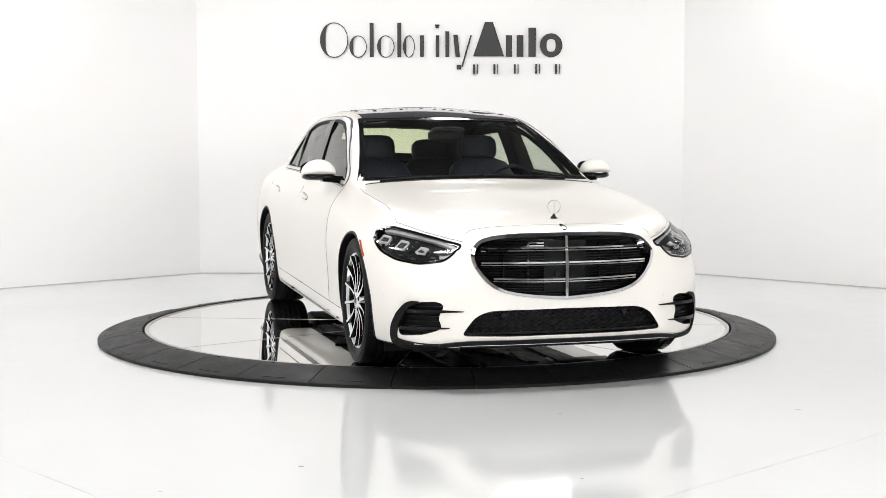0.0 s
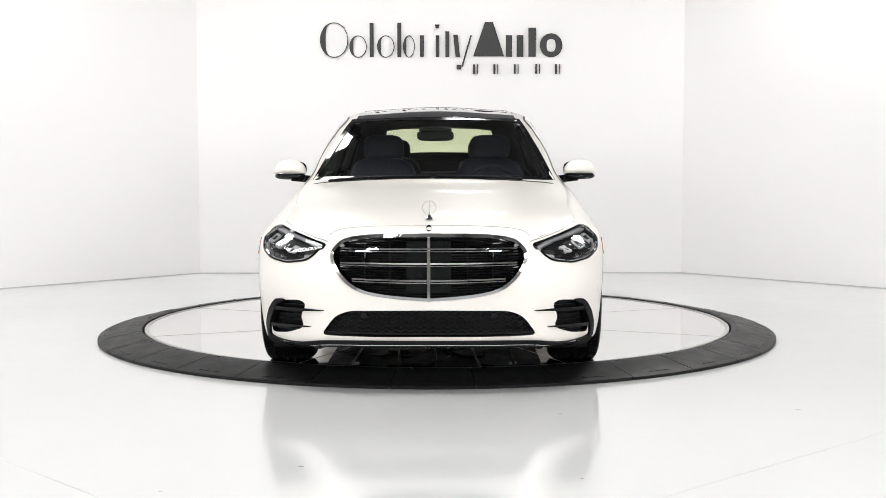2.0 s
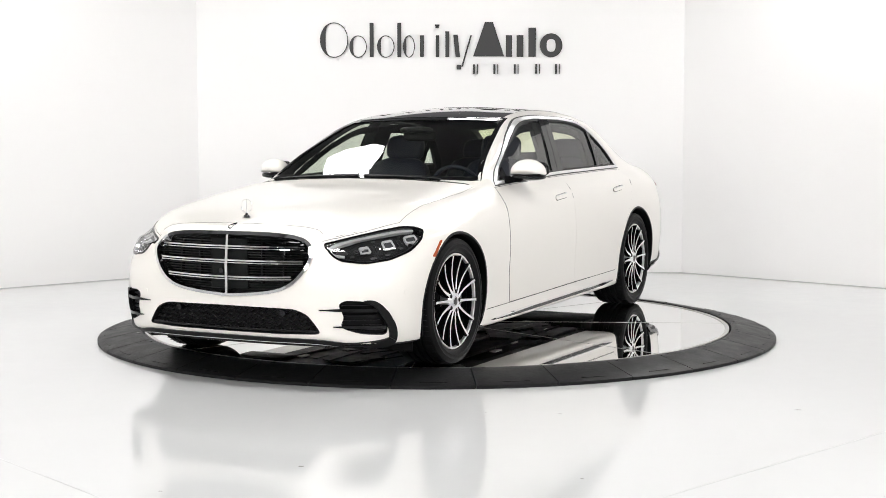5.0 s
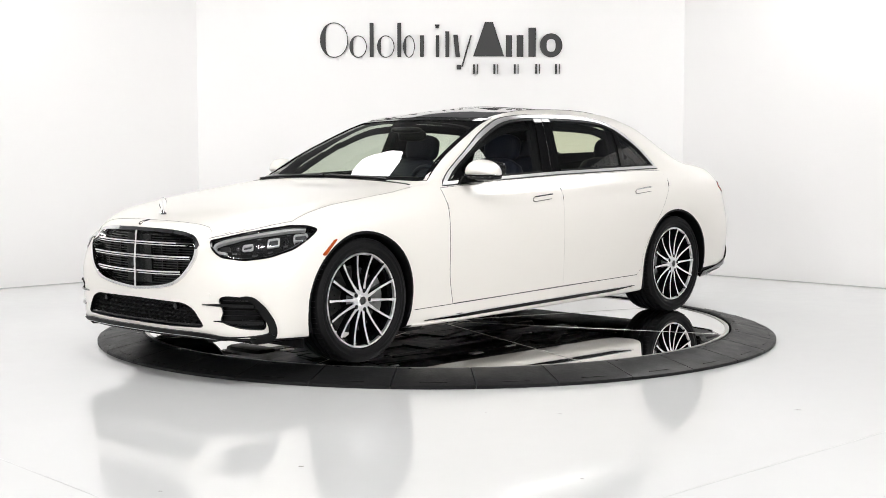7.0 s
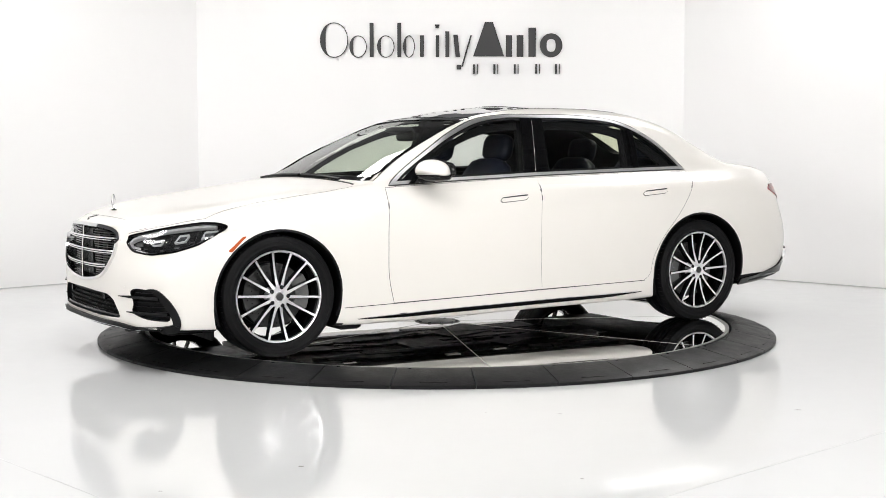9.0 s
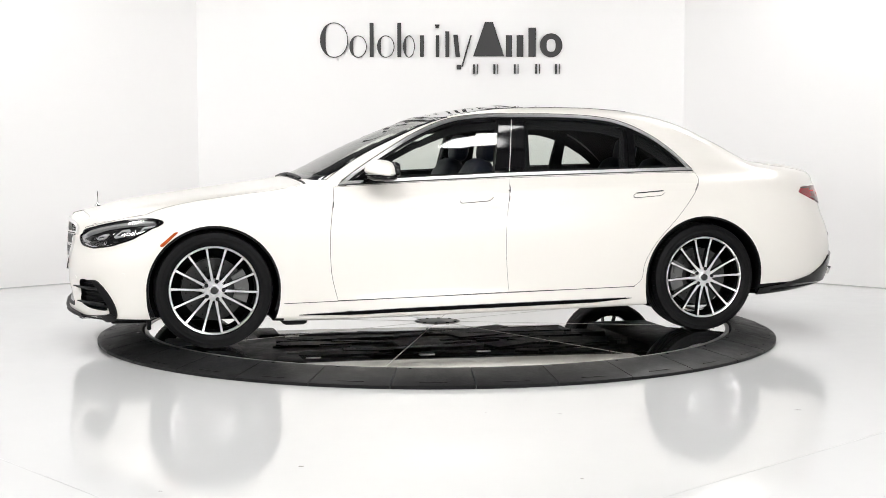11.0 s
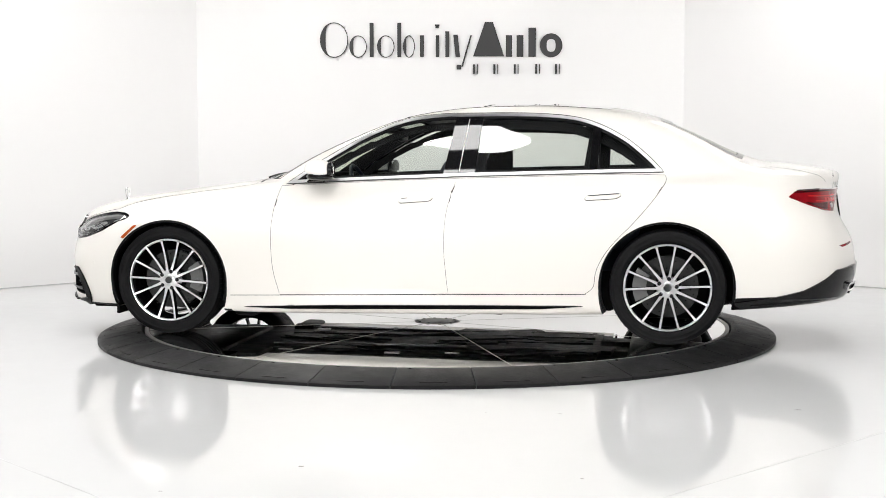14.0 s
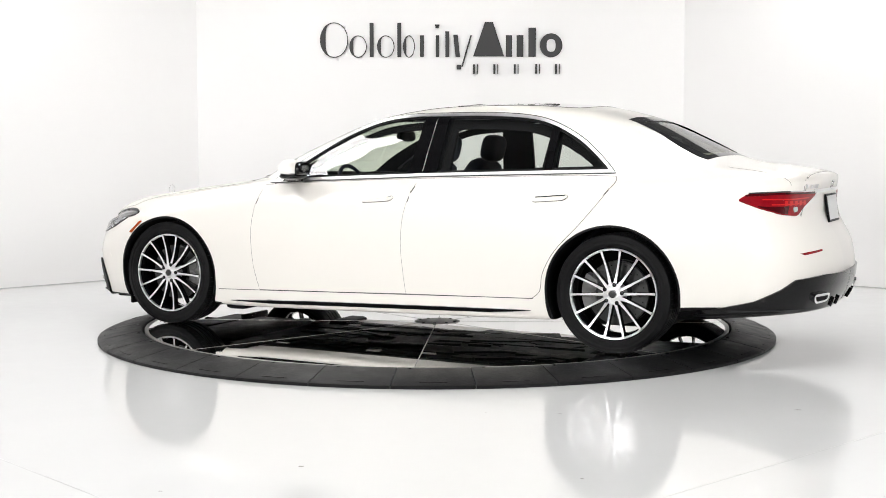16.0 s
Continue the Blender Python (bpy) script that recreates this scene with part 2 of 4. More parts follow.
for i in range(8):
    a = radians(22.5 + 45 * i)
    bm = boxed((0.165, -0.0025, -0.001), (1.98, 0.0025, 0.0012))
    bmesh.ops.rotate(bm, verts=bm.verts, cent=(0, 0, 0), matrix=Matrix.Rotation(a, 3, "Z"))
    part("joint", bm, STEEL, table, smooth=0)
bm = revolve([(1.987, -0.012), (1.987, 0.003), (2.012, 0.003), (2.012, -0.012)], 128, closed=True)
part("edge_band", bm, STEEL, table, "pale metal rim band", smooth=30)
tagged(table, "round mirror-polished turntable deck with radial joints", "turntable")

ramp = empty("turntable_ramp")
SEG = 32
for i in range(SEG):
    a0, a1 = radians(-90.55 + 5.625 + 360 / SEG * i), radians(-90.55 + 5.625 + 360 / SEG * (i + 1))
    g = 0.003
    prof = [(RIN, FLOOR + 0.001), (RIN, 0.006), (RIN + 0.012, 0.010), (RIN + 0.05, 0.009), (ROUT - 0.012, FLOOR + 0.024), (ROUT, FLOOR + 0.018), (ROUT, FLOOR + 0.001)]
    bm = bmesh.new()
    cols = []
    K = 5
    for k in range(K):
        col = []
        for r, z in prof:
            d = g / r
            a = a0 + d + (a1 - a0 - 2 * d) * k / (K - 1)
            col.append(bm.verts.new((r * math.cos(a), r * math.sin(a), z)))
        cols.append(col)
    n = len(prof)
    for k in range(K - 1):
        for j in range(n):
            bm.faces.new((cols[k][j], cols[k][(j + 1) % n], cols[k + 1][(j + 1) % n], cols[k + 1][j]))
    bm.faces.new(cols[0])
    bm.faces.new(cols[-1][::-1])
    bmesh.ops.recalc_face_normals(bm, faces=bm.faces)
    seg = part("ramp_panel", bm, RUBBER, ramp, smooth=20)
    # bolt near the inner edge, moulded slot near the outer edge
    a = a0 + 0.035
    bm = revolve([(0.0001, 0.0125), (0.009, 0.0125), (0.011, 0.0085), (0.0001, 0.008)], 10)
    bmesh.ops.translate(bm, verts=bm.verts, vec=((RIN + 0.035) * math.cos(a), (RIN + 0.035) * math.sin(a), 0))
    part("bolt", bm, BLACK, seg)
    am = (a0 + a1) / 2
    t = (ROUT - 0.045 - RIN - 0.05) / (ROUT - 0.012 - RIN - 0.05)
    zs = 0.009 + (FLOOR + 0.024 - 0.009) * t
    bm = boxed((-0.004, -0.075, 0.0), (0.004, 0.075, 0.0025))
    bmesh.ops.rotate(bm, verts=bm.verts, cent=(0, 0, 0), matrix=Matrix.Rotation(0.15, 3, "Y"))
    bmesh.ops.rotate(bm, verts=bm.verts, cent=(0, 0, 0), matrix=Matrix.Rotation(am, 3, "Z"))
    bmesh.ops.translate(bm, verts=bm.verts, vec=((ROUT - 0.045) * math.cos(am), (ROUT - 0.045) * math.sin(am), zs))
    part("rib", bm, SATIN, seg, smooth=0)
bm = revolve([(RIN + 0.004, FLOOR + 0.001), (RIN + 0.004, -0.012), (RIN + 0.05, -0.010), (ROUT - 0.014, FLOOR + 0.006), (ROUT - 0.014, FLOOR + 0.001)], 128, closed=True)
part("ramp_base", bm, SATIN, ramp, smooth=20)
tagged(ramp, "black segmented rubber ramp ring round the turntable on the floor", "ramp")

# ---- wall sign: plain dark shapes, one for each letter block ----
sign = empty("wall_sign")
SX = (1.274 + 1.185) / 429.0
WY = lambda x: 4.26 - 0.06 * (x + 2.44) / 4.95 - 0.012


def sign_bar(pts, name="letter_block"):
    bm = prism(pts, lambda x, z: (x, WY(x) - 0.008, z), lambda x, z: (x, WY(x) + 0.004, z))
    return part(name, bm, LETTER, sign, smooth=0)


def sx(u):
    return -1.185 + (u - 566) * SX


def sz(v):
    return 2.495 - (v - 40) * SX * 1.0


def bar(u0, u1, v0, v1, lean=0):
    sign_bar([(sx(u0), sz(v1)), (sx(u1), sz(v1)), (sx(u1 + lean), sz(v0)), (sx(u0 + lean), sz(v0))])


def oval(u0, u1, v0, v1, thick, thin=1.5, both=False):
    """A plain ring, heavier on one flank."""
    cu, cv, ru, rv = (u0 + u1) / 2, (v0 + v1) / 2, (u1 - u0) / 2, (v1 - v0) / 2
    n = 36
    bm = bmesh.new()
    rows = []
    for i in range(n):
        a = 2 * math.pi * i / n
        c, s_ = math.cos(a), math.sin(a)
        w = thin + (thick - thin) * (abs(c) ** 1.5 if both or c < 0 else 0)
        x0, z0 = sx(cu + ru * c), sz(cv - rv * s_)
        x1, z1 = sx(cu + (ru - w) * c), sz(cv - (rv - (thin if not both else thick * 0.8)) * s_)
        rows.append([bm.verts.new((x, WY(x) + dy, z)) for x, z in ((x0, z0), (x1, z1)) for dy in (-0.008, 0.004)])
    for i in range(n):
        A, B = rows[i], rows[(i + 1) % n]
        for k, m in ((0, 1), (1, 3), (3, 2), (2, 0)):
            bm.faces.new((A[k], A[m], B[m], B[k]))
    bmesh.ops.recalc_face_normals(bm, faces=bm.faces)
    part("letter_block", bm, LETTER, sign, smooth=0)


oval(566, 616, 40, 102, 10)
oval(618, 649, 63, 102, 7)
bar(654, 661, 41, 101)
oval(667, 698, 63, 102, 7)
bar(703, 710, 41, 101)
oval(713, 734, 63, 102, 6)
bar(743, 750, 63, 101)
bar(771, 777, 63, 101)
bar(788, 795, 56, 101)
bar(806, 814, 62, 101, -4)
bar(816, 819, 63, 118, 16)
bar(808, 816, 115, 123)
for k in range(2):
    bar(769.5 + k, 777.5 - k, 44 + k * 3, 47 + k * 3)
sign_bar([(sx(837), sz(100)), (sx(892), sz(100)), (sx(872), sz(40)), (sx(858), sz(40))])
bar(895, 906, 63, 101)
bar(914, 926, 63, 101)
bar(935, 948, 50, 101)
oval(955, 995, 60, 102, 12, 9, both=True)
for u0 in (836, 872, 908, 946, 981):
    bar(u0 + 1, u0 + 4.5, 114, 131)
    bar(u0 + 8, u0 + 9.5, 114, 131)
tagged(sign, "flat black company sign fixed to the white wall", "sign")

# ---- car body surface ----
from mathutils.bvhtree import BVHTree

NOSE, TAIL = 2.50, -2.80
NOSE0, TAIL0 = 1.72, -1.90
STATIONS = [2.5, 2.2, 1.8, 1.4, 1.15, 1.05, 0.94, 0.7, 0.45, 0.15, -0.2, -0.6, -1.0, -1.35, -1.6, -1.85, -2.1, -2.25, -2.5, -2.8]
ROWS = {
    "z12": [0.800, 0.862, 0.918, 0.974, 1.005, 1.028, 1.080, 1.203, 1.315, 1.428, 1.492, 1.512, 1.506, 1.468, 1.398, 1.283, 1.168, 1.128, 1.104, 1.062],
    "y10": [0.55, 0.55, 0.56, 0.58, 0.62, 0.66, 0.695, 0.695, 0.672, 0.645, 0.625, 0.618, 0.613, 0.606, 0.60, 0.59, 0.58, 0.58, 0.56, 0.55],
    "z10": [0.785, 0.848, 0.905, 0.960, 0.990, 1.000, 1.025, 1.150, 1.262, 1.372, 1.436, 1.455, 1.448, 1.410, 1.345, 1.236, 1.124, 1.100, 1.084, 1.048],
    "y9": [0.70, 0.71, 0.72, 0.74, 0.75, 0.76, 0.770, 0.770, 0.758, 0.743, 0.732, 0.728, 0.727, 0.727, 0.728, 0.725, 0.72, 0.715, 0.70, 0.68],
    "z9": [0.768, 0.830, 0.890, 0.946, 0.975, 0.986, 1.000, 1.070, 1.135, 1.198, 1.238, 1.255, 1.255, 1.240, 1.200, 1.145, 1.090, 1.078, 1.060, 1.030],
    "y8": [0.80, 0.805, 0.812, 0.82, 0.822, 0.822, 0.822, 0.82, 0.815, 0.81, 0.806, 0.803, 0.80, 0.80, 0.80, 0.80, 0.80, 0.795, 0.78, 0.75],
    "z8": [0.735, 0.795, 0.858, 0.922, 0.955, 0.968, 0.980, 0.997, 1.010, 1.022, 1.034, 1.044, 1.052, 1.054, 1.054, 1.050, 1.048, 1.045, 1.030, 1.00],
    "y7": [0.895, 0.895, 0.90, 0.905, 0.906, 0.906, 0.906, 0.905, 0.904, 0.902, 0.90, 0.90, 0.90, 0.902, 0.905, 0.905, 0.90, 0.89, 0.87, 0.84],
    "z7": [0.655, 0.715, 0.775, 0.835, 0.865, 0.875, 0.885, 0.900, 0.912, 0.924, 0.935, 0.945, 0.952, 0.958, 0.962, 0.965, 0.968, 0.968, 0.955, 0.93],
    "zb": [0.185, 0.175, 0.170, 0.160, 0.150, 0.148, 0.148, 0.149, 0.152, 0.156, 0.161, 0.166, 0.172, 0.182, 0.192, 0.208, 0.238, 0.250, 0.268, 0.285],
}


def smoothed(xs, ys):
    """Cubic Hermite through falling stations."""
    xs, ys = np.array(xs)[::-1], np.array(ys)[::-1]
    h, d = np.diff(xs), np.diff(ys) / np.diff(xs)
    m = np.zeros(len(xs))
    m[0], m[-1] = d[0], d[-1]
    m[1:-1] = (d[:-1] * h[1:] + d[1:] * h[:-1]) / (h[1:] + h[:-1])

    def f(x):
        i = int(np.clip(np.searchsorted(xs, x) - 1, 0, len(h) - 1))
        t = (x - xs[i]) / h[i]
        return ((2 * t ** 3 - 3 * t * t + 1) * ys[i] + (t ** 3 - 2 * t * t + t) * h[i] * m[i]
                + (3 * t * t - 2 * t ** 3) * ys[i + 1] + (t ** 3 - t * t) * h[i] * m[i + 1])
    return f


ROW = {k: smoothed(STATIONS, v) for k, v in ROWS.items()}
HALF = 0.962


def taper(x, z=0.6):
    """The body's width along its length, as a share of the full width."""
    if x > NOSE0:
        s = min(1, (x - NOSE0) / (NOSE - NOSE0))
        n = 2.35 + 0.85 * min(1, max(0, (0.72 - z) / 0.22))
        return max(0.0, 1 - s ** n) ** (1 / n)
    if x < TAIL0:
        s = min(1, (TAIL0 - x) / (TAIL0 - TAIL))
        return max(0.0, 1 - s ** 3.0) ** (1 / 3.0)
    return 1.0


NOSE_Z = smoothed([1.2, 0.86, 0.80, 0.76, 0.6, 0.42, 0.30, 0.22, 0.17, 0.0], [-0.10, -0.10, -0.062, -0.032, -0.022, -0.022, -0.022, -0.025, -0.045, -0.045])
TAIL_Z = smoothed([1.3, 1.09, 1.05, 0.95, 0.8, 0.65, 0.52, 0.4, 0.3, 0.2, 0.0], [0.11, 0.11, 0.10, 0.12, 0.11, 0.03, 0.0, 0.01, 0.05, 0.12, 0.15])


def section(x, shrink=0.0, sub=5):
    g = {k: f(x) for k, f in ROW.items()}
    zb = g["zb"]
    keys = [(0.0, zb), (0.35, zb), (0.68, zb), (0.878, zb + 0.004), (0.926, 0.240 + (zb - 0.172) * 0.6), (0.950, 0.45), (HALF, 0.64),
            (0.945, 0.5 * (0.64 + g["z7"]) + 0.03), (g["y7"], g["z7"]), (g["y8"], g["z8"]), (g["y9"], g["z9"]), (g["y10"], g["z10"]),
            (g["y10"] * 0.55, g["z10"] + (g["z12"] - g["z10"]) * 0.72), (0.0, g["z12"])]
    line = []
    P = [Vector((-keys[1][0], keys[1][1]))] + [Vector(k) for k in keys] + [Vector((-keys[-2][0], keys[-2][1]))]
    for i in range(1, len(P) - 2):
        p0, p1, p2, p3 = P[i - 1], P[i], P[i + 1], P[i + 2]
        for k in range(sub):
            t = k / sub
            line.append(0.5 * (2 * p1 + (p2 - p0) * t + (2 * p0 - 5 * p1 + 4 * p2 - p3) * t * t + (3 * p1 - p0 - 3 * p2 + p3) * t ** 3))
    line.append(P[-2])
    out = []
    for y, z in line:
        xx = x
        if x > NOSE0:
            xx += NOSE_Z(z) * ((x - NOSE0) / (NOSE - NOSE0)) ** 2
        if x < TAIL0:
            xx += TAIL_Z(z) * ((TAIL0 - x) / (TAIL0 - TAIL)) ** 2
        out.append((xx, max(y * taper(x, z), 0.0), z))
    return out


def hull_bm():
    xs = list(np.linspace(TAIL0, NOSE0, 76))
    q = np.linspace(0, math.pi / 2, 26)[1:]
    front = [NOSE0 + (NOSE - NOSE0) * math.sin(a) for a in q]
    front[-1] = NOSE - 0.0012
    back = [TAIL0 - (TAIL0 - TAIL) * math.sin(a) for a in q]
    back[-1] = TAIL + 0.0012
    xs = back[::-1] + xs + front
    bm = bmesh.new()
    loops = []
    for x in xs:
        s = section(x)
        right = [bm.verts.new(p) for p in s]
        left = [bm.verts.new((p[0], -p[1], p[2])) for p in s[1:-1]]
        loops.append(right + left[::-1])
    n = len(loops[0])
    for A, B in zip(loops, loops[1:]):
        for i in range(n):
            bm.faces.new((A[i], A[(i + 1) % n], B[(i + 1) % n], B[i]))
    m = len(section(0))
    for L in (loops[0], loops[-1]):
        # cap in quads across the car's middle
        R, Lf = L[:m], [L[0]] + L[m:][::-1] + [L[m - 1]]
        for i in range(m - 1):
            vs = []
            for v in (R[i], R[i + 1], Lf[i + 1], Lf[i]):
                if v not in vs:
                    vs.append(v)
            if len(vs) > 2:
                bm.faces.new(vs)
    bmesh.ops.recalc_face_normals(bm, faces=bm.faces)
    return bm


HULL = hull_bm()
TREE = BVHTree.FromBMesh(HULL)
car = empty("sedan")

# ---- panels that follow the body surface ----
Q = math.sqrt(0.5)
VIEWS = {
    "left": (lambda a, b: Vector((a, 2, b)), Vector((0, -1, 0))),
    "right": (lambda a, b: Vector((a, -2, b)), Vector((0, 1, 0))),
    "front": (lambda a, b: Vector((4, a, b)), Vector((-1, 0, 0))),
    "rear": (lambda a, b: Vector((-4, a, b)), Vector((1, 0, 0))),
    "top": (lambda a, b: Vector((a, b, 3)), Vector((0, 0, -1))),
    "front_left": (lambda a, b: Vector((-a * Q + 3 * Q, a * Q + 3 * Q, b)), Vector((-Q, -Q, 0))),
    "front_right": (lambda a, b: Vector((-a * Q + 3 * Q, -a * Q - 3 * Q, b)), Vector((-Q, Q, 0))),
    "rear_left": (lambda a, b: Vector((-a * Q - 3 * Q, -a * Q + 3 * Q, b)), Vector((Q, -Q, 0))),
    "rear_right": (lambda a, b: Vector((-a * Q - 3 * Q, a * Q - 3 * Q, b)), Vector((Q, Q, 0))),
}
SIDES = (("left", "front_left", "rear_left", 1), ("right", "front_right", "rear_right", -1))


def flat(pts, step=0.06):
    """A 2D outline, cut into a grid."""
    bm = bmesh.new()
    bm.faces.new([bm.verts.new((a, b, 0)) for a, b in pts])
    for k in (0, 1):
        lo, hi = min(p[k] for p in pts), max(p[k] for p in pts)
        n = max(1, int((hi - lo) / step))
        no = Vector((1, 0, 0)) if k == 0 else Vector((0, 1, 0))
        for i in range(1, n):
            bmesh.ops.bisect_plane(bm, geom=bm.verts[:] + bm.edges[:] + bm.faces[:], plane_co=no * (lo + (hi - lo) * i / n), plane_no=no, dist=1e-6)
    return bm


def band(line, width, shift=0.0):
    """A 2D strip along a line; width may be a list."""
    bm = bmesh.new()
    if not isinstance(width, (list, tuple)):
        fine = [Vector(line[0])]
        for a, b in zip(line, line[1:]):
            a, b = Vector(a), Vector(b)
            m = max(1, math.ceil((b - a).length / 0.04))
            fine += [a + (b - a) * q / m for q in range(1, m + 1)]
        line = fine
    P = [Vector(p) for p in line]
    rows = []
    for i, p in enumerate(P):
        d = (P[min(i + 1, len(P) - 1)] - P[max(i - 1, 0)]).normalized()
        n = Vector((-d.y, d.x))
        w = width[i] if isinstance(width, (list, tuple)) else width
        rows.append([bm.verts.new((*(p + n * (shift + w * k)), 0)) for k in (-0.5, 0.5)])
    for a, b in zip(rows, rows[1:]):
        bm.faces.new((a[0], b[0], b[1], a[1]))
    return bm


def ring2(outer, inner):
    bm = bmesh.new()
    o2, i2 = [], []
    for k in range(len(outer)):
        a, b = Vector(outer[k]), Vector(outer[(k + 1) % len(outer)])
        c, d = Vector(inner[k]), Vector(inner[(k + 1) % len(outer)])
        m = max(1, math.ceil((b - a).length / 0.03))
        for q in range(m):
            o2.append(a + (b - a) * q / m)
            i2.append(c + (d - c) * q / m)
    outer, inner = o2, i2
    A = [bm.verts.new((*p, 0)) for p in outer]
    B = [bm.verts.new((*p, 0)) for p in inner]
    n = len(A)
    for i in range(n):
        bm.faces.new((A[i], A[(i + 1) % n], B[(i + 1) % n], B[i]))
    return bm


def inset(pts, d):
    """A closed outline moved inwards by d."""
    area = sum(pts[i - 1][0] * pts[i][1] - pts[i][0] * pts[i - 1][1] for i in range(len(pts)))
    s = 1 if area > 0 else -1
    out = []
    n = len(pts)
    for i in range(n):
        t = (Vector(pts[(i + 1) % n]) - Vector(pts[i - 1])).normalized()
        out.append((pts[i][0] - t.y * d * s, pts[i][1] + t.x * d * s))
    return out


def onto(a, b, view):
    f, d = VIEWS[view]
    o = f(a, b)
    p, n, _, _ = TREE.ray_cast(o, d)
    if p is None:
        p, n, _, _ = TREE.find_nearest(o + d * 2.0)
    return p, (n if n.dot(d) < 0 else -n), d


def solid(bm2, view, out, inn, straight=False):
    """The 2D mesh laid onto the body, as a closed shell between two offsets."""
    bm = bmesh.new()
    top, bot = {}, {}
    for v in bm2.verts:
        p, n, d = onto(v.co.x, v.co.y, view)
        if straight:
            n = -d
        top[v] = bm.verts.new(p + n * out)
        bot[v] = bm.verts.new(p + n * inn)
    for f in bm2.faces:
        bm.faces.new([top[v] for v in f.verts])
        bm.faces.new([bot[v] for v in reversed(f.verts)])
    for e in bm2.edges:
        if len(e.link_faces) == 1:
            a, b = e.verts
            bm.faces.new((top[a], top[b], bot[b], bot[a]))
    bm2.free()
    bmesh.ops.recalc_face_normals(bm, faces=bm.faces)
    return bm


def sheet(bm2, view, off):
    """The 2D mesh laid onto the body as one thin pane."""
    for v in bm2.verts:
        p, n, d = onto(v.co.x, v.co.y, view)
        v.co = p + n * off
    bm2.normal_update()
    return bm2


# ---- outlines on the body: (x, z) from the side, (y, z) from front and rear ----
DLO_TOP = smooth_line([(0.830, 0.986), (0.675, 1.096), (0.525, 1.188), (0.300, 1.312), (0.070, 1.399), (-0.159, 1.430), (-0.336, 1.433), (-0.675, 1.433), (-0.971, 1.414), (-1.153, 1.369), (-1.332, 1.279), (-1.472, 1.169), (-1.574, 1.066)], 5)
DLO_LOW = [(-1.35, 1.062), (-1.134, 1.057), (-0.75, 1.047), (-0.324, 1.036), (0.0, 1.023), (0.284, 1.012), (0.55, 1.0)]
DLO_LOW = smooth_line([(-1.574, 1.066)] + DLO_LOW + [(0.830, 0.986)], 6)[1:-1]
DLO = DLO_TOP + DLO_LOW


def dlo_part(x0, x1, s0=0.0, s1=0.0, d=0.022):
    """The side window between two leaning lines (x at z = 1.04, lean)."""
    pts = inset(DLO, d)
    bm = bmesh.new()
    bm.faces.new([bm.verts.new((a, b, 0)) for a, b in pts])
    for x, s, keep in ((x0, s0, -1), (x1, s1, 1)):
        no = Vector((1, -s, 0)) * keep
        bmesh.ops.bisect_plane(bm, geom=bm.verts[:] + bm.edges[:] + bm.faces[:], plane_co=Vector((x, 1.04, 0)), plane_no=no, clear_inner=False, clear_outer=False, dist=1e-6)
        gone = [v for v in bm.verts if (v.co - Vector((x, 1.04, 0))).dot(no) < -1e-5]
        bmesh.ops.delete(bm, geom=gone, context="VERTS")
    f = list(bm.faces)[0]
    out = [tuple(v.co[:2]) for v in f.verts]
    bm.free()
    return out


WIN_FRONT = dlo_part(0.69, -0.195, 0.0, -0.19)
WIN_REAR = dlo_part(-0.39, -1.122, -0.10, -0.06)
WIN_QUARTER = dlo_part(-1.165, -1.50, -0.06, -0.0, 0.024)


def mirrored(pts):
    return pts + [(-a, b) for a, b in reversed(pts) if abs(a) > 1e-6]


WS_OUT = mirrored(smooth_line([(0.0, 1.027), (0.25, 1.026), (0.5, 1.022), (0.72, 1.014)], 4) + smooth_line([(0.762, 1.016), (0.735, 1.075), (0.672, 1.22), (0.605, 1.36), (0.575, 1.415)], 4) + [(0.4, 1.432), (0.2, 1.437), (0.0, 1.438)])
WS_IN = mirrored(smooth_line([(0.0, 1.045), (0.25, 1.044), (0.5, 1.040), (0.70, 1.034)], 4) + smooth_line([(0.728, 1.04), (0.70, 1.09), (0.642, 1.22), (0.578, 1.36), (0.556, 1.392)], 4) + [(0.4, 1.402), (0.2, 1.406), (0.0, 1.407)])
RW_OUT = mirrored(smooth_line([(0.0, 1.168), (0.2, 1.165), (0.4, 1.155), (0.535, 1.142)], 4) + smooth_line([(0.556, 1.152), (0.566, 1.18), (0.560, 1.225), (0.535, 1.262), (0.508, 1.29), (0.498, 1.34), (0.482, 1.388)], 4) + [(0.3, 1.404), (0.0, 1.412)])
RW_IN = mirrored(smooth_line([(0.0, 1.184), (0.2, 1.181), (0.36, 1.173), (0.44, 1.168)], 4) + smooth_line([(0.455, 1.18), (0.462, 1.21), (0.458, 1.235), (0.452, 1.262), (0.446, 1.29), (0.438, 1.33), (0.425, 1.366)], 4) + [(0.3, 1.380), (0.0, 1.388)])
GRILLE = mirrored(smooth_line([(0.0, 0.763), (0.25, 0.758), (0.41, 0.741), (0.472, 0.705), (0.498, 0.655), (0.470, 0.580), (0.402, 0.508), (0.31, 0.468), (0.165, 0.446), (0.0, 0.434)], 4))
INTAKE = rounded(mirrored([(0.0, 0.381), (0.41, 0.378), (0.485, 0.350), (0.560, 0.249), (0.30, 0.243), (0.0, 0.243)]), 0.035, 3)
VENT = rounded([(-1.250, 0.406), (-1.212, 0.428), (-1.106, 0.421), (-1.050, 0.389), (-0.985, 0.293), (-0.991, 0.240), (-1.124, 0.250), (-1.215, 0.275), (-1.235, 0.30), (-1.215, 0.34)], 0.03, 3)
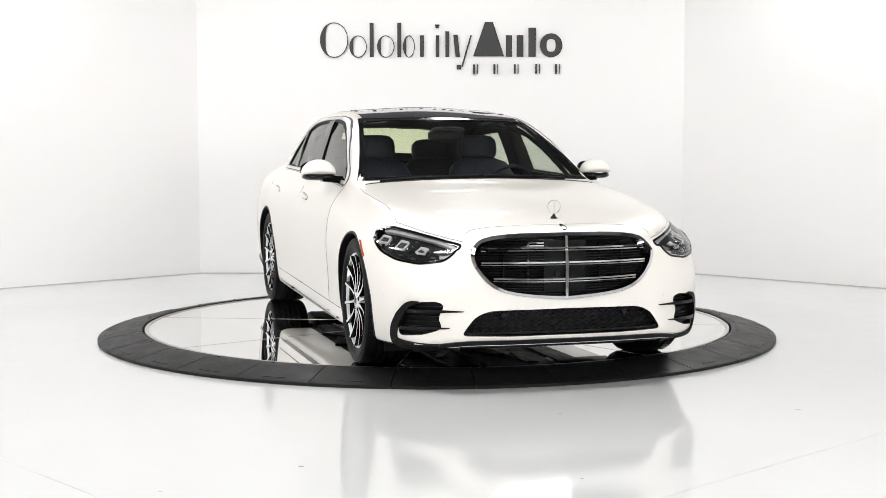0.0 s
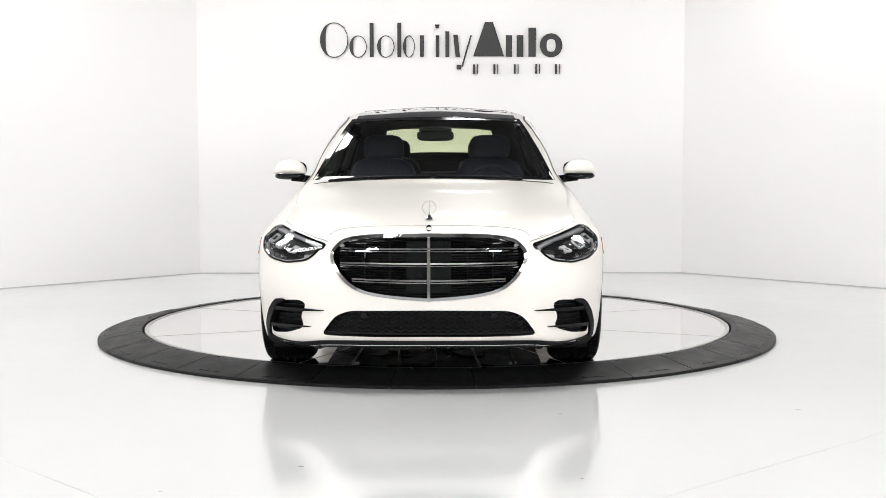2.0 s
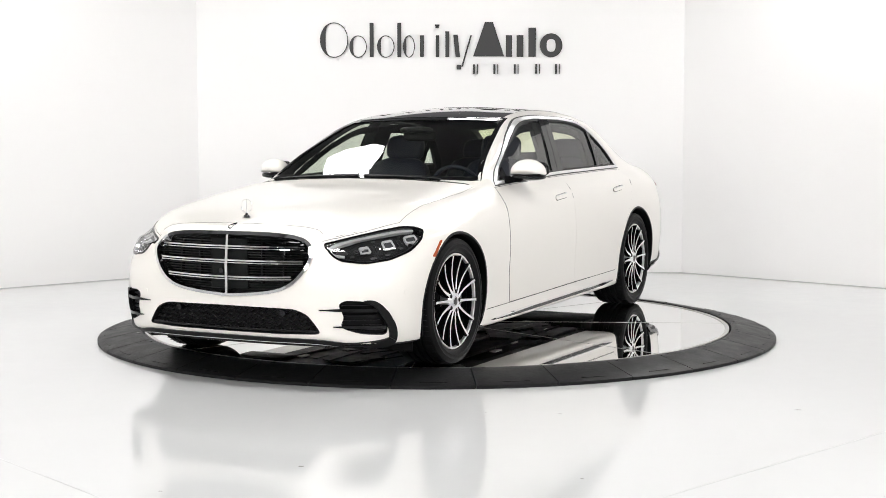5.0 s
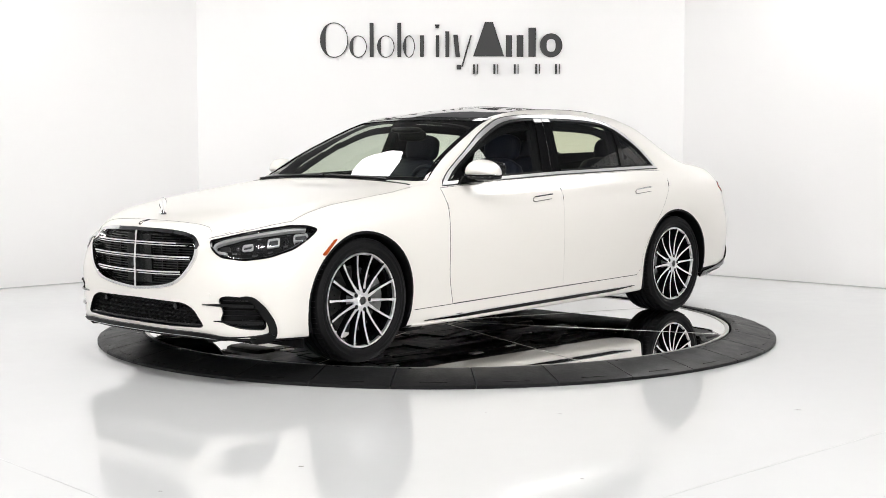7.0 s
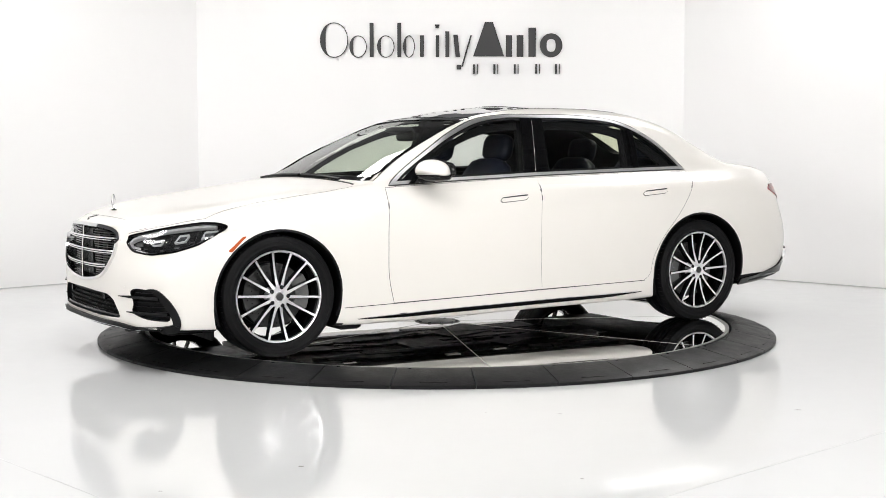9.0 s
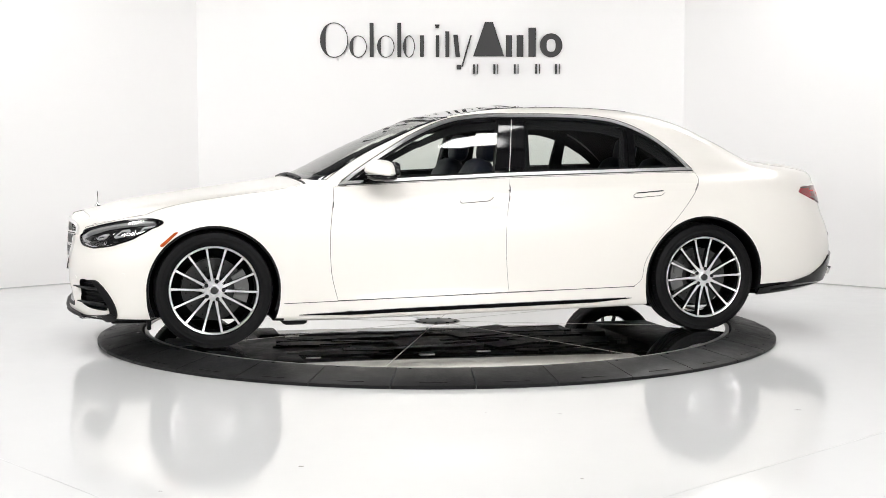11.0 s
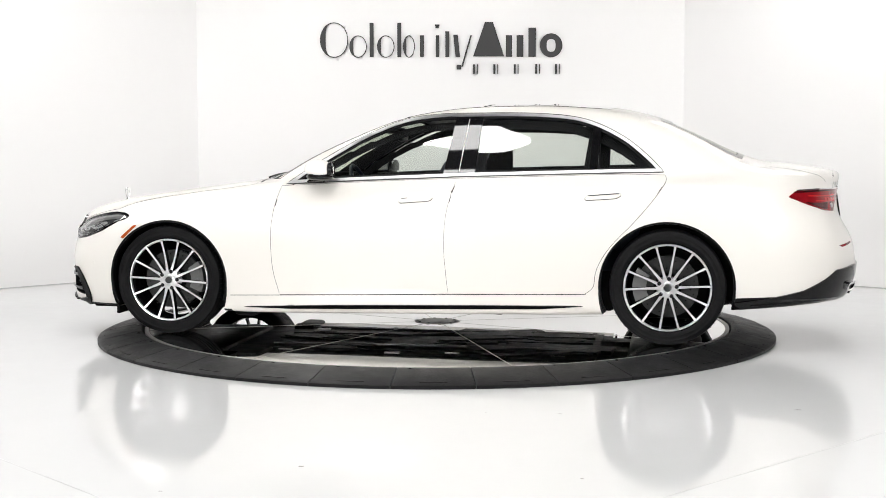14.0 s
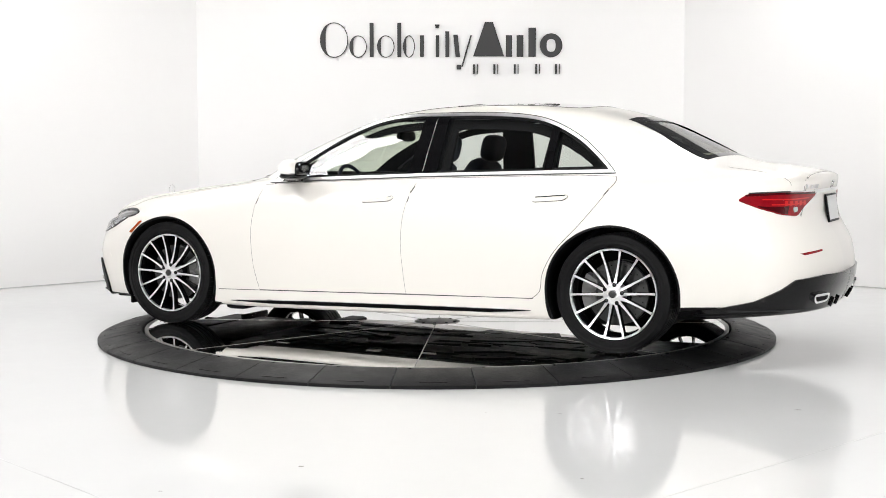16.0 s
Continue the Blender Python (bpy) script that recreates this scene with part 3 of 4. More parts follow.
LAMP = rounded([(-1.305, 0.715), (-1.143, 0.750), (-1.000, 0.776), (-0.860, 0.795), (-0.771, 0.790), (-0.714, 0.769), (-0.763, 0.720), (-0.841, 0.668), (-0.965, 0.628), (-1.106, 0.611), (-1.230, 0.626), (-1.276, 0.660)], 0.025, 3)
TAIL_LAMP = rounded([(1.02, 0.915), (1.085, 0.950), (1.30, 0.958), (1.64, 0.962), (1.60, 0.935), (1.457, 0.868), (1.39, 0.822), (1.266, 0.832), (1.128, 0.870)], 0.02, 3)


# ---- body shell, cut open ----
def cavity():
    bm = bmesh.new()
    loops = []
    for x in np.linspace(-2.10, 0.985, 40):
        pts = []
        for px, y, z in section(x, sub=3):
            zz = max(0.31, z - 0.042)
            yy = max(0.0, min(y - 0.045, 0.84))
            if zz < 0.84 and x < -1.12:
                yy = min(yy, 0.55)
            if y < 1e-6:
                yy = 0.0
            pts.append((x, yy, zz))
        right = [bm.verts.new(p) for p in pts]
        left = [bm.verts.new((p[0], -p[1], p[2])) for p in pts[1:-1]]
        loops.append(right + left[::-1])
    n = len(loops[0])
    for A, B in zip(loops, loops[1:]):
        for i in range(n):
            bm.faces.new((A[i], A[(i + 1) % n], B[(i + 1) % n], B[i]))
    bm.faces.new(loops[0])
    bm.faces.new(loops[-1][::-1])
    bmesh.ops.recalc_face_normals(bm, faces=bm.faces)
    return bm


def merged(parts):
    bm = bmesh.new()
    for p in parts:
        me = bpy.data.meshes.new("tool")
        p.to_mesh(me)
        p.free()
        bm.from_mesh(me)
        bpy.data.meshes.remove(me)
    return bm


def shell():
    holes = []
    ends = [solid(flat(WS_IN), "front", 0.1, -0.30, True), solid(flat(RW_IN), "rear", 0.1, -0.34, True)]
    pockets = [solid(flat(GRILLE, 0.1), "front", 0.1, -0.07, True), solid(flat(INTAKE, 0.1), "front", 0.1, -0.06, True)]
    for side, fs, rs, sg in SIDES:
        for w in (WIN_FRONT, WIN_REAR, WIN_QUARTER):
            holes.append(solid(flat(w, 0.1), side, 0.1, -0.15, True))
        pockets.append(solid(flat(VENT, 0.08), fs, 0.08, -0.05, True))
        pockets.append(solid(flat(inset(LAMP, 0.005), 0.06), fs, 0.06, -0.047))
        for x, r in ((1.612, 0.388), (-1.602, 0.402)):
            n = 56
            arc = [(x + r * 1.03 * math.cos(a) * (1.0 if math.sin(a) > 0 else 1.0 + 0.08 * -math.sin(a)), 0.36 + r * math.sin(a) * (1.0 if math.sin(a) > 0 else 1.1)) for a in (2 * math.pi * i / n for i in range(n))]
            pockets.append(prism(arc, lambda a, b: (a, sg * 0.60, b), lambda a, b: (a, sg * 1.2, b)))
    base = part("tool_base", HULL.copy(), PAINT, smooth=0)
    tools = [part("tool", cavity(), SATIN, smooth=0), part("tool", merged(ends), SATIN, smooth=0), part("tool", merged(holes), SATIN, smooth=0), part("tool", merged(pockets), SATIN, smooth=0)]
    for t in tools:
        md = base.modifiers.new("cut", "BOOLEAN")
        md.operation, md.solver, md.object = "DIFFERENCE", "EXACT", t
    dg = bpy.context.evaluated_depsgraph_get()
    dg.update()
    me = bpy.data.meshes.new_from_object(base.evaluated_get(dg))
    for t in [base] + tools:
        bpy.data.objects.remove(t)
    me.materials.clear()
    ob = finish("body", me, [PAINT, SATIN, UNDER], car)
    for p in me.polygons:
        q, n, _, dist = TREE.find_nearest(p.center)
        if dist > 0.004 or (p.center.x < -2.02 and p.center.z < 0.30):
            p.material_index = 1
        elif (p.normal.z < -0.6 and p.center.z < 0.32 and not (abs(p.center.y) > 0.68 and abs(p.center.x) < 1.2)) or (p.normal.z < -0.3 and p.center.z < 0.22 and p.center.x > 1.9 and abs(p.center.y) < 0.62):
            p.material_index = 2
        else:
            p.material_index = 0
    return ob


body = shell()
tagged(body, "pearl white painted body shell")

# ---- glass ----
part("windscreen", sheet(flat(inset(WS_IN, -0.01)), "front", -0.004), GLASSW, car, "tinted laminated windscreen", 60).visible_shadow = False
part("windscreen_border", solid(ring2(WS_OUT, WS_IN), "front", 0.0015, -0.006), BLACK, car, "black windscreen border")
part("rear_window", sheet(flat(inset(RW_IN, -0.01)), "rear", -0.004), GLASSR, car, "tinted rear window", 60).visible_shadow = False
part("rear_window_border", solid(ring2(RW_OUT, RW_IN), "rear", 0.0015, -0.006), BLACK, car, "black rear window border")
ROOF = mirrored([(0.0, 0.155), (0.2, 0.150), (0.4, 0.130), (0.545, 0.09), (0.53, -0.3), (0.525, -0.8), (0.51, -1.15), (0.46, -1.225), (0.25, -1.26), (0.0, -1.27)])
part("roof_glass", solid(flat([(b, a) for a, b in ROOF], 0.08), "top", 0.0028, -0.004), ROOFG, car, "black panoramic roof glass")
part("roof_joint", solid(band([(-0.42, -0.52), (-0.42, 0.0), (-0.42, 0.52)], 0.012), "top", 0.005, 0.0), SEAMM, car)

for side, fs, rs, sg in SIDES:
    for nm, w in (("front_window", WIN_FRONT), ("rear_door_window", WIN_REAR), ("quarter_window", WIN_QUARTER)):
        part(nm, sheet(flat(inset(w, -0.008), 0.1), side, -0.006), GLASSS, car, "tinted side window glass", 60).visible_shadow = False
    # black frames between the panes
    IN = inset(DLO, 0.020)
    part("window_frame", solid(ring2(inset(DLO, 0.015), inset(DLO, 0.032)), side, 0.0025, -0.01), SATIN, car, "black window frame")
    for x0, x1, s0, s1 in ((-0.19, -0.287, -0.19, -0.15), (-0.292, -0.393, -0.15, -0.10)):
        q = [(x0, 1.04), (x1, 1.04), (x1 + s1 * 0.39, 1.430), (x0 + s0 * 0.39, 1.430)]
        part("pillar_cover", solid(flat(q, 0.025), side, 0.0035, -0.004), BLACK, car, "gloss black door pillar cover")
    q = [(-1.118, 1.06), (-1.168, 1.062), (-1.189, 1.356), (-1.141, 1.374)]
    part("window_divider", solid(flat(q, 0.025), side, 0.0035, -0.004), BLACK, car)
    # dark cabin lining round the openings
    lining = [(-0.42 + (a + 0.42) * 0.90, 1.062 + (b - 1.045) * 0.76) for a, b in DLO]
    part("window_lining", solid(ring2(inset(DLO, 0.012), lining), side, -0.055, -0.070), LINING, car, "dark fabric lining round the side windows")
    for q in ([(-0.20, 1.03), (-0.45, 1.03), (-0.47, 1.42), (-0.25, 1.42)], [(-1.07, 1.04), (-1.17, 1.04), (-1.19, 1.36), (-1.12, 1.38)]):
        part("pillar_lining", solid(flat(q, 0.05), side, -0.056, -0.085), LINING, car)
    q = [(0.775, 0.992), (0.60, 1.0), (0.60, 1.095), (0.66, 1.06)]
    part("mirror_triangle", solid(flat(q, 0.08), side, 0.002, -0.006), BLACK, car)
    # chrome surround
    part("chrome_surround", solid(ring2(DLO, inset(DLO, 0.018)), side, 0.006, -0.004), SURR, car, "chrome window surround")
    part("rail_gap", solid(ring2(inset(DLO, -0.006), inset(DLO, 0.002)), side, 0.003, -0.004), SEAMM, car)
    # doors with dark gaps
    D1 = smooth_line([(0.862, 0.972), (0.890, 0.818), (0.905, 0.658), (0.897, 0.445), (0.856, 0.275)], 4) + [(0.3, 0.285), (-0.246, 0.298)] + smooth_line([(-0.246, 0.298), (-0.235, 0.399), (-0.222, 0.582), (-0.233, 0.796), (-0.284, 1.022)], 4) + [(0.0, 1.012), (0.284, 1.0), (0.55, 0.988)]
    D2 = smooth_line([(-0.284, 1.022), (-0.233, 0.796), (-0.222, 0.582), (-0.235, 0.399), (-0.246, 0.298)], 4) + [(-0.7, 0.304)] + smooth_line([(-1.101, 0.311), (-1.155, 0.358), (-1.176, 0.469), (-1.256, 0.606), (-1.399, 0.756), (-1.524, 0.905), (-1.590, 1.005), (-1.585, 1.045)], 4) + [(-1.35, 1.05), (-1.134, 1.045), (-0.75, 1.034)]
    for nm, D, hx, hz in (("front_door", D1, (0.074, -0.150), (0.880, 0.893)), ("rear_door", D2, (-1.098, -1.322), (0.902, 0.915))):
        gap = inset(D, -0.0018)
        part("door_gap", solid(ring2(gap, inset(D, 0.006)), side, 0.0012, -0.003), SEAMM, car, "dark door gap")
        door = part(nm, solid(flat(inset(D, 0.0012), 0.06), side, 0.0024, -0.002), PAINT, car, "pearl white door panel")
        L = [(hx[0], hz[0]), (hx[0] - 0.03, hz[0] + 0.017), (hx[1] + 0.008, hz[1] + 0.019), (hx[1], hz[1] + 0.006), (hx[1] + 0.03, hz[1] - 0.012), (hx[0] - 0.01, hz[0] - 0.012)]
        L = rounded(L, 0.012, 3)
        part("handle_recess", solid(flat(inset(L, -0.003), 0.08), side, 0.0032, 0.0), SEAMM, door)
        h = part("handle", solid(flat(L, 0.05), side, 0.010, 0.0), PAINT, door, "flush pearl white door handle", 50)
        part("handle_chrome", solid(band([(hx[0] - 0.02, hz[0] + 0.013), (hx[1] + 0.012, hz[1] + 0.014)], 0.006), side, 0.013, 0.0), CHROME, door, "chrome handle strip")
    part("sill_gap", solid(band([(1.19, 0.265), (0.856, 0.271), (0.0, 0.288), (-0.7, 0.302), (-1.11, 0.309)], 0.004), side, 0.001, -0.003), SEAMM, car)
    S = [(1.098, 0.192), (0.788, 0.208), (0.2, 0.217), (-0.431, 0.228), (-0.829, 0.238), (-1.091, 0.235), (-0.829, 0.214), (-0.431, 0.206), (0.2, 0.195), (0.789, 0.185)]
    part("sill_blade", solid(flat(S, 0.08), side, 0.012, -0.004), BLACK, car, "gloss black sill blade")
    part("sill_chrome", solid(band([(1.05, 0.197), (0.5, 0.215), (-0.431, 0.231), (-1.05, 0.239)], 0.004), side, 0.013, -0.002), CHROME, car)
    # arch liner lip
    for x, r in ((1.612, 0.388), (-1.602, 0.402)):
        a0, a1 = (-0.42, math.pi + 0.36)
        arc = [(x + r * 1.03 * math.cos(a0 + (a1 - a0) * i / 40), 0.36 + r * math.sin(a0 + (a1 - a0) * i / 40)) for i in range(41)]
        part("arch_lip", solid(band(arc, 0.012, 0.004), side, 0.001, -0.03), SATIN, car)
    # lamps
    LIN = inset(LAMP, 0.010)
    hl = part("headlamp", solid(ring2(LAMP, LIN), fs, 0.004, -0.035), BLACK, car, "dark headlamp with a clear cover", 40)
    part("lamp_housing", solid(flat(inset(LAMP, 0.004), 0.04), fs, -0.036, -0.042), SATIN, hl, "", 40)
    part("lamp_cover", sheet(flat(inset(LAMP, 0.006), 0.025), fs, 0.002), CLEAR, hl, "clear lamp cover", 60).visible_shadow = False
    STRIP = smooth_line([(-1.205, 0.652), (-1.262, 0.662), (-1.272, 0.690), (-1.245, 0.708), (-1.159, 0.731), (-1.02, 0.757), (-0.867, 0.776), (-0.782, 0.779)], 4)
    part("daytime_strip", solid(band(STRIP, 0.013), fs, -0.010, -0.034), LENS, hl, "bright daytime light strip")
    part("inner_reflector", solid(flat(rounded([(-1.248, 0.692), (-1.190, 0.700), (-1.185, 0.668), (-1.235, 0.664)], 0.010, 2), 0.03), fs, -0.026, -0.034), DISCM, hl, "bright inner lamp reflector")
    for s0, z0, w, h in ((-1.089, 0.692, 0.030, 0.020), (-0.950, 0.717, 0.034, 0.022), (-0.805, 0.744, 0.040, 0.017)):
        q = rounded([(s0 - w, z0 - h - 0.004), (s0 + w, z0 - h + 0.006), (s0 + w * 0.9, z0 + h + 0.004), (s0 - w, z0 + h - 0.004)], 0.010, 2)
        pj = part("projector", solid(ring2(q, inset(q, 0.009)), fs, -0.022, -0.034), LENS, hl, "bright projector frame")
        part("projector_lens", solid(flat(inset(q, 0.009), 0.05), fs, -0.026, -0.034), LENSD, pj, "dark projector lens", 30)
    for s0, z0, r in ((-1.140, 0.684, 0.011), (-1.02, 0.700, 0.013), (-0.885, 0.726, 0.012), (-1.035, 0.655, 0.010), (-0.90, 0.690, 0.010)):
        c = [(s0 + r * math.cos(a), z0 + r * 1.2 * math.sin(a)) for a in np.linspace(0, 6.283, 15)[:-1]]
        part("round_lens", solid(ring2(c, inset(c, 0.003)), fs, -0.020, -0.034), CHROME, hl)
    part("lower_strip", solid(band(smooth_line([(-1.215, 0.640), (-1.1, 0.624), (-0.965, 0.641), (-0.85, 0.682), (-0.775, 0.732)], 4), 0.006), fs, -0.004, -0.030), CHROME, hl, "thin chrome lower strip")
    for s0, z0, w in ((-1.165, 0.655, 0.012), (-1.05, 0.648, 0.016), (-0.965, 0.665, 0.014), (-0.88, 0.700, 0.012), (-1.03, 0.735, 0.010), (-0.87, 0.757, 0.008)):
        part("lamp_detail", solid(flat([(s0 - w, z0 - w * 0.4), (s0 + w, z0 - w * 0.2), (s0 + w, z0 + w * 0.4), (s0 - w, z0 + w * 0.2)]), fs, -0.024, -0.034), DISCM, hl, smooth=0)
    tl = part("tail_lamp", solid(flat(TAIL_LAMP, 0.03), rs, 0.006, -0.01), RED, car, "red triangular tail lamp", 40)
    part("tail_chrome", solid(band([(1.09, 0.951), (1.30, 0.9585), (1.64, 0.9625)], 0.008), rs, 0.009, 0.0), CHROME, tl)
    part("tail_dark_edge", solid(band([(1.07, 0.940), (1.30, 0.949), (1.60, 0.951)], 0.010), rs, 0.0075, 0.0), DARKRED, tl)
    part("tail_lower", solid(flat([(1.12, 0.882), (1.22, 0.876), (1.33, 0.878), (1.31, 0.836), (1.266, 0.838), (1.14, 0.872)], 0.03), rs, 0.0078, 0.0), DARKRED, tl)
    # the lamp's inner highlight, painted as two brighter red stripes
    for k in range(2):
        part("tail_highlight_bar", solid(band([(1.16 + 0.05 * k, 0.918 - 0.030 * k), (1.36, 0.916 - 0.028 * k), (1.53 - 0.05 * k, 0.924 - 0.026 * k)], 0.007), rs, 0.0072, 0.0), REDBAR, tl, smooth=0)
    # facets in the same brighter red stand for bright spots in the lamp
    for k in range(5):
        a = 1.30 + 0.040 * k
        part("tail_facet", solid(flat([(a, 0.880), (a + 0.026, 0.884), (a + 0.030, 0.908), (a + 0.006, 0.908)]), rs, 0.0070 + 0.0006 * (k % 2), 0.0), REDBAR, tl, smooth=0)
    part("reverse_lens", solid(flat(rounded([(1.365, 0.842), (1.398, 0.850), (1.396, 0.874), (1.362, 0.870)], 0.006, 2)), rs, 0.0095, 0.0), LENS, tl, "small clear reversing lens")
    part("side_marker", solid(flat(rounded([(1.933, 0.634), (1.84, 0.714), (1.818, 0.714), (1.912, 0.627)], 0.010, 3), 0.06), side, 0.005, -0.003), AMBER, car, "amber side marker")
    part("rear_reflector", solid(flat([(1.36, 0.615), (1.56, 0.632), (1.56, 0.620), (1.40, 0.604)], 0.06), rs, 0.004, -0.003), RED, car, "thin red bumper reflector")
    # front vents
    vent = part("vent_backing", solid(flat(inset(VENT, 0.002), 0.06), fs, -0.042, -0.05, True), SATIN, car, "black honeycomb vent")
    for k in range(6):
        zz = 0.265 + 0.026 * k
        part("mesh_bar", solid(band([(-1.22 + (0.02 if k < 2 else 0), zz), (-1.10, zz), (-1.0 - 0.012 * k, zz)], 0.007), fs, -0.022, -0.04, True), SATIN, vent)
    part("vent_fin", solid(band([(-1.338, 0.376), (-1.25, 0.377), (-1.15, 0.376), (-1.05, 0.374)], [0.004, 0.014, 0.018, 0.018]), fs, 0.012, -0.03, True), BLACK, car, "gloss black vent fin")
    part("vent_fin", solid(band([(-1.272, 0.290), (-1.2, 0.289), (-1.1, 0.286), (-1.0, 0.283)], [0.004, 0.014, 0.018, 0.018]), fs, 0.012, -0.03, True), BLACK, car, "gloss black vent fin")
    BL = smooth_line([(-1.12, 0.422), (-1.053, 0.405), (-0.978, 0.311), (-0.955, 0.235), (-0.985, 0.204), (-1.142, 0.190), (-1.302, 0.197)], 5)
    part("vent_blade", solid(band(BL, [0.006 + 0.036 * min(1, i / 8) - 0.016 * max(0, (i - 18) / 12) for i in range(len(BL))]), fs, 0.014, -0.006), SATIN, car, "black bumper blade")
    # parking sensors
    for s0, z0 in ((-1.30, 0.425), (-0.88, 0.46)):
        c = [(s0 + 0.014 * math.cos(a), z0 + 0.014 * math.sin(a)) for a in np.linspace(0, 2 * math.pi, 14, endpoint=False)]
        part("parking_sensor", solid(flat(c), fs, 0.0022, -0.002), PAINT, car, "painted round parking sensor", 0)

# hood, boot lid
def plan(a, b, view):
    p = onto(a, b, view)[0]
    return abs(p.y), p.x


HOOD = [plan(a, b, "front") for a, b in ((0.0, 0.812), (0.15, 0.811), (0.30, 0.806), (0.42, 0.797), (0.48, 0.786), (0.515, 0.765))]
HOOD += [plan(a, b, "front_left") for a, b in ((-1.30, 0.728), (-1.22, 0.744), (-1.143, 0.760), (-1.07, 0.774), (-1.0, 0.789), (-0.93, 0.803), (-0.86, 0.814))]
HOOD = mirrored(HOOD + [(0.770, 1.70), (0.788, 1.5), (0.80, 1.25), (0.785, 1.06), (0.6, 1.064), (0.3, 1.068), (0.0, 1.070)])
HOOD = [(b, a) for a, b in HOOD]
part("hood_gap", solid(ring2(inset(HOOD, -0.0014), inset(HOOD, 0.006)), "top", 0.0010, -0.003), SEAML, car, "thin grey hood gap")
part("hood", solid(flat(inset(HOOD, 0.0008), 0.06), "top", 0.0024, -0.002), PAINT, car, "pearl white hood")
part("cowl_strip", solid(band([(1.030, -0.74), (1.050, -0.4), (1.054, 0.0), (1.050, 0.4), (1.030, 0.74)], 0.016), "top", 0.002, -0.01), SATIN, car, "black cowl strip under the windscreen")
BOOT = mirrored([(0.0, -2.27), (0.4, -2.25), (0.60, -2.2), (0.62, -2.45), (0.60, -2.62), (0.0, -2.66)])
part("boot_gap", solid(ring2([(b, a) for a, b in inset(BOOT, -0.0016)], [(b, a) for a, b in inset(BOOT, 0.006)]), "top", 0.0010, -0.003), SEAML, car)
part("boot_lid", solid(flat([(b, a) for a, b in inset(BOOT, 0.0012)], 0.06), "top", 0.0024, -0.002), PAINT, car, "pearl white boot lid")

# ---- grille ----
gr = part("grille", solid(ring2(inset(GRILLE, -0.006), inset(GRILLE, 0.010)), "front", 0.014, -0.03), CHROME, car, "chrome framed radiator grille", 30)
part("grille_backing", solid(flat(inset(GRILLE, 0.002), 0.1), "front", -0.058, -0.066, True), SATIN, gr)
half_w = smoothed([0.77, 0.746, 0.708, 0.655, 0.58, 0.508, 0.468, 0.446, 0.434], [0.05, 0.41, 0.472, 0.498, 0.47, 0.402, 0.31, 0.165, 0.05])
for z in np.arange(0.452, 0.752, 0.0135):
    w = float(half_w(z)) - 0.012
    bend = 0.012
    ln = [(w * k / 6, z - bend * (1 - (k / 6.0) ** 2) * (0.75 - z) / 0.3) for k in range(-6, 7)]
    part("grille_louvre", solid(band(ln, 0.006), "front", -0.03, -0.055, True), BLACK, gr, smooth=0)
for z, w in ((0.692, 0.455), (0.620, 0.455), (0.538, 0.395)):
    for dz, wd, o in ((0.006, 0.008, 0.006), (-0.007, 0.005, 0.002)):
        ln = [(w * k / 6, z + dz + 0.010 * ((k / 6.0) ** 2 - 1) * (0.70 - z) / 0.16) for k in range(-6, 7)]
        part("grille_bar", solid(band(ln, wd), "front", o, -0.03, True), CHROME, gr, "chrome cross bar", 30)
part("grille_spine", solid(band([(0, 0.436), (0, 0.6), (0, 0.768)], [0.014, 0.017, 0.012]), "front", 0.010, -0.03, True), CHROME, gr, "chrome centre bar", 30)
for y in (-0.33, -0.2, 0.2, 0.33):
    part("grille_post", solid(band([(y, 0.50), (y, 0.72)], 0.006), "front", -0.032, -0.056, True), LAMPG, gr, smooth=0)
part("sensor_panel", solid(flat([(-0.115, 0.47), (0.115, 0.47), (0.115, 0.735), (-0.115, 0.735)], 0.08), "front", -0.024, -0.05, True), GREYP, gr, "glossy black sensor panel")
part("camera_eye", solid(flat([(-0.045 + 0.014 * math.cos(a), 0.562 + 0.014 * math.sin(a)) for a in np.linspace(0, 6.283, 13)[:-1]]), "front", -0.008, -0.03, True), LAMPG, gr)

# ---- lower intake ----
lo = part("lower_intake", solid(flat(inset(INTAKE, 0.002), 0.1), "front", -0.05, -0.058, True), SATIN, car, "black honeycomb lower air intake")
for k in range(5):
    z = 0.268 + 0.024 * k
    w = 0.55 - 0.055 * max(0, (z - 0.25) / 0.1)
    n = 44
    ln = [(-w + 2 * w * i / n, z + (0.006 if i % 2 else -0.006)) for i in range(n + 1)]
    part("mesh_bar", solid(band(ln, 0.006), "front", -0.028, -0.048, True), SATIN, lo, smooth=0)
part("intake_bar", solid(band([(-0.55, 0.262), (0, 0.259), (0.55, 0.262)], 0.012), "front", -0.01, -0.04, True), BLACK, lo)
for y in (-0.335, 0.335):
    c = [(y + 0.016 * math.cos(a), 0.352 + 0.016 * math.sin(a)) for a in np.linspace(0, 6.283, 15)[:-1]]
    part("intake_sensor", solid(flat(c), "front", -0.01, -0.05, True), LAMPG, lo)
LIP = smooth_line([(-0.66, 0.196), (-0.52, 0.212), (-0.3, 0.214), (0.0, 0.214), (0.3, 0.214), (0.52, 0.212), (0.66, 0.196)], 4)
part("front_lip", solid(band(LIP, 0.022), "front", 0.022, -0.01, True), SATIN, car, "black front lip")
part("front_lip_chrome", solid(band([(a, b - 0.0125) for a, b in LIP], 0.003), "front", 0.026, -0.005, True), CHROME, car, "thin chrome lip edge")

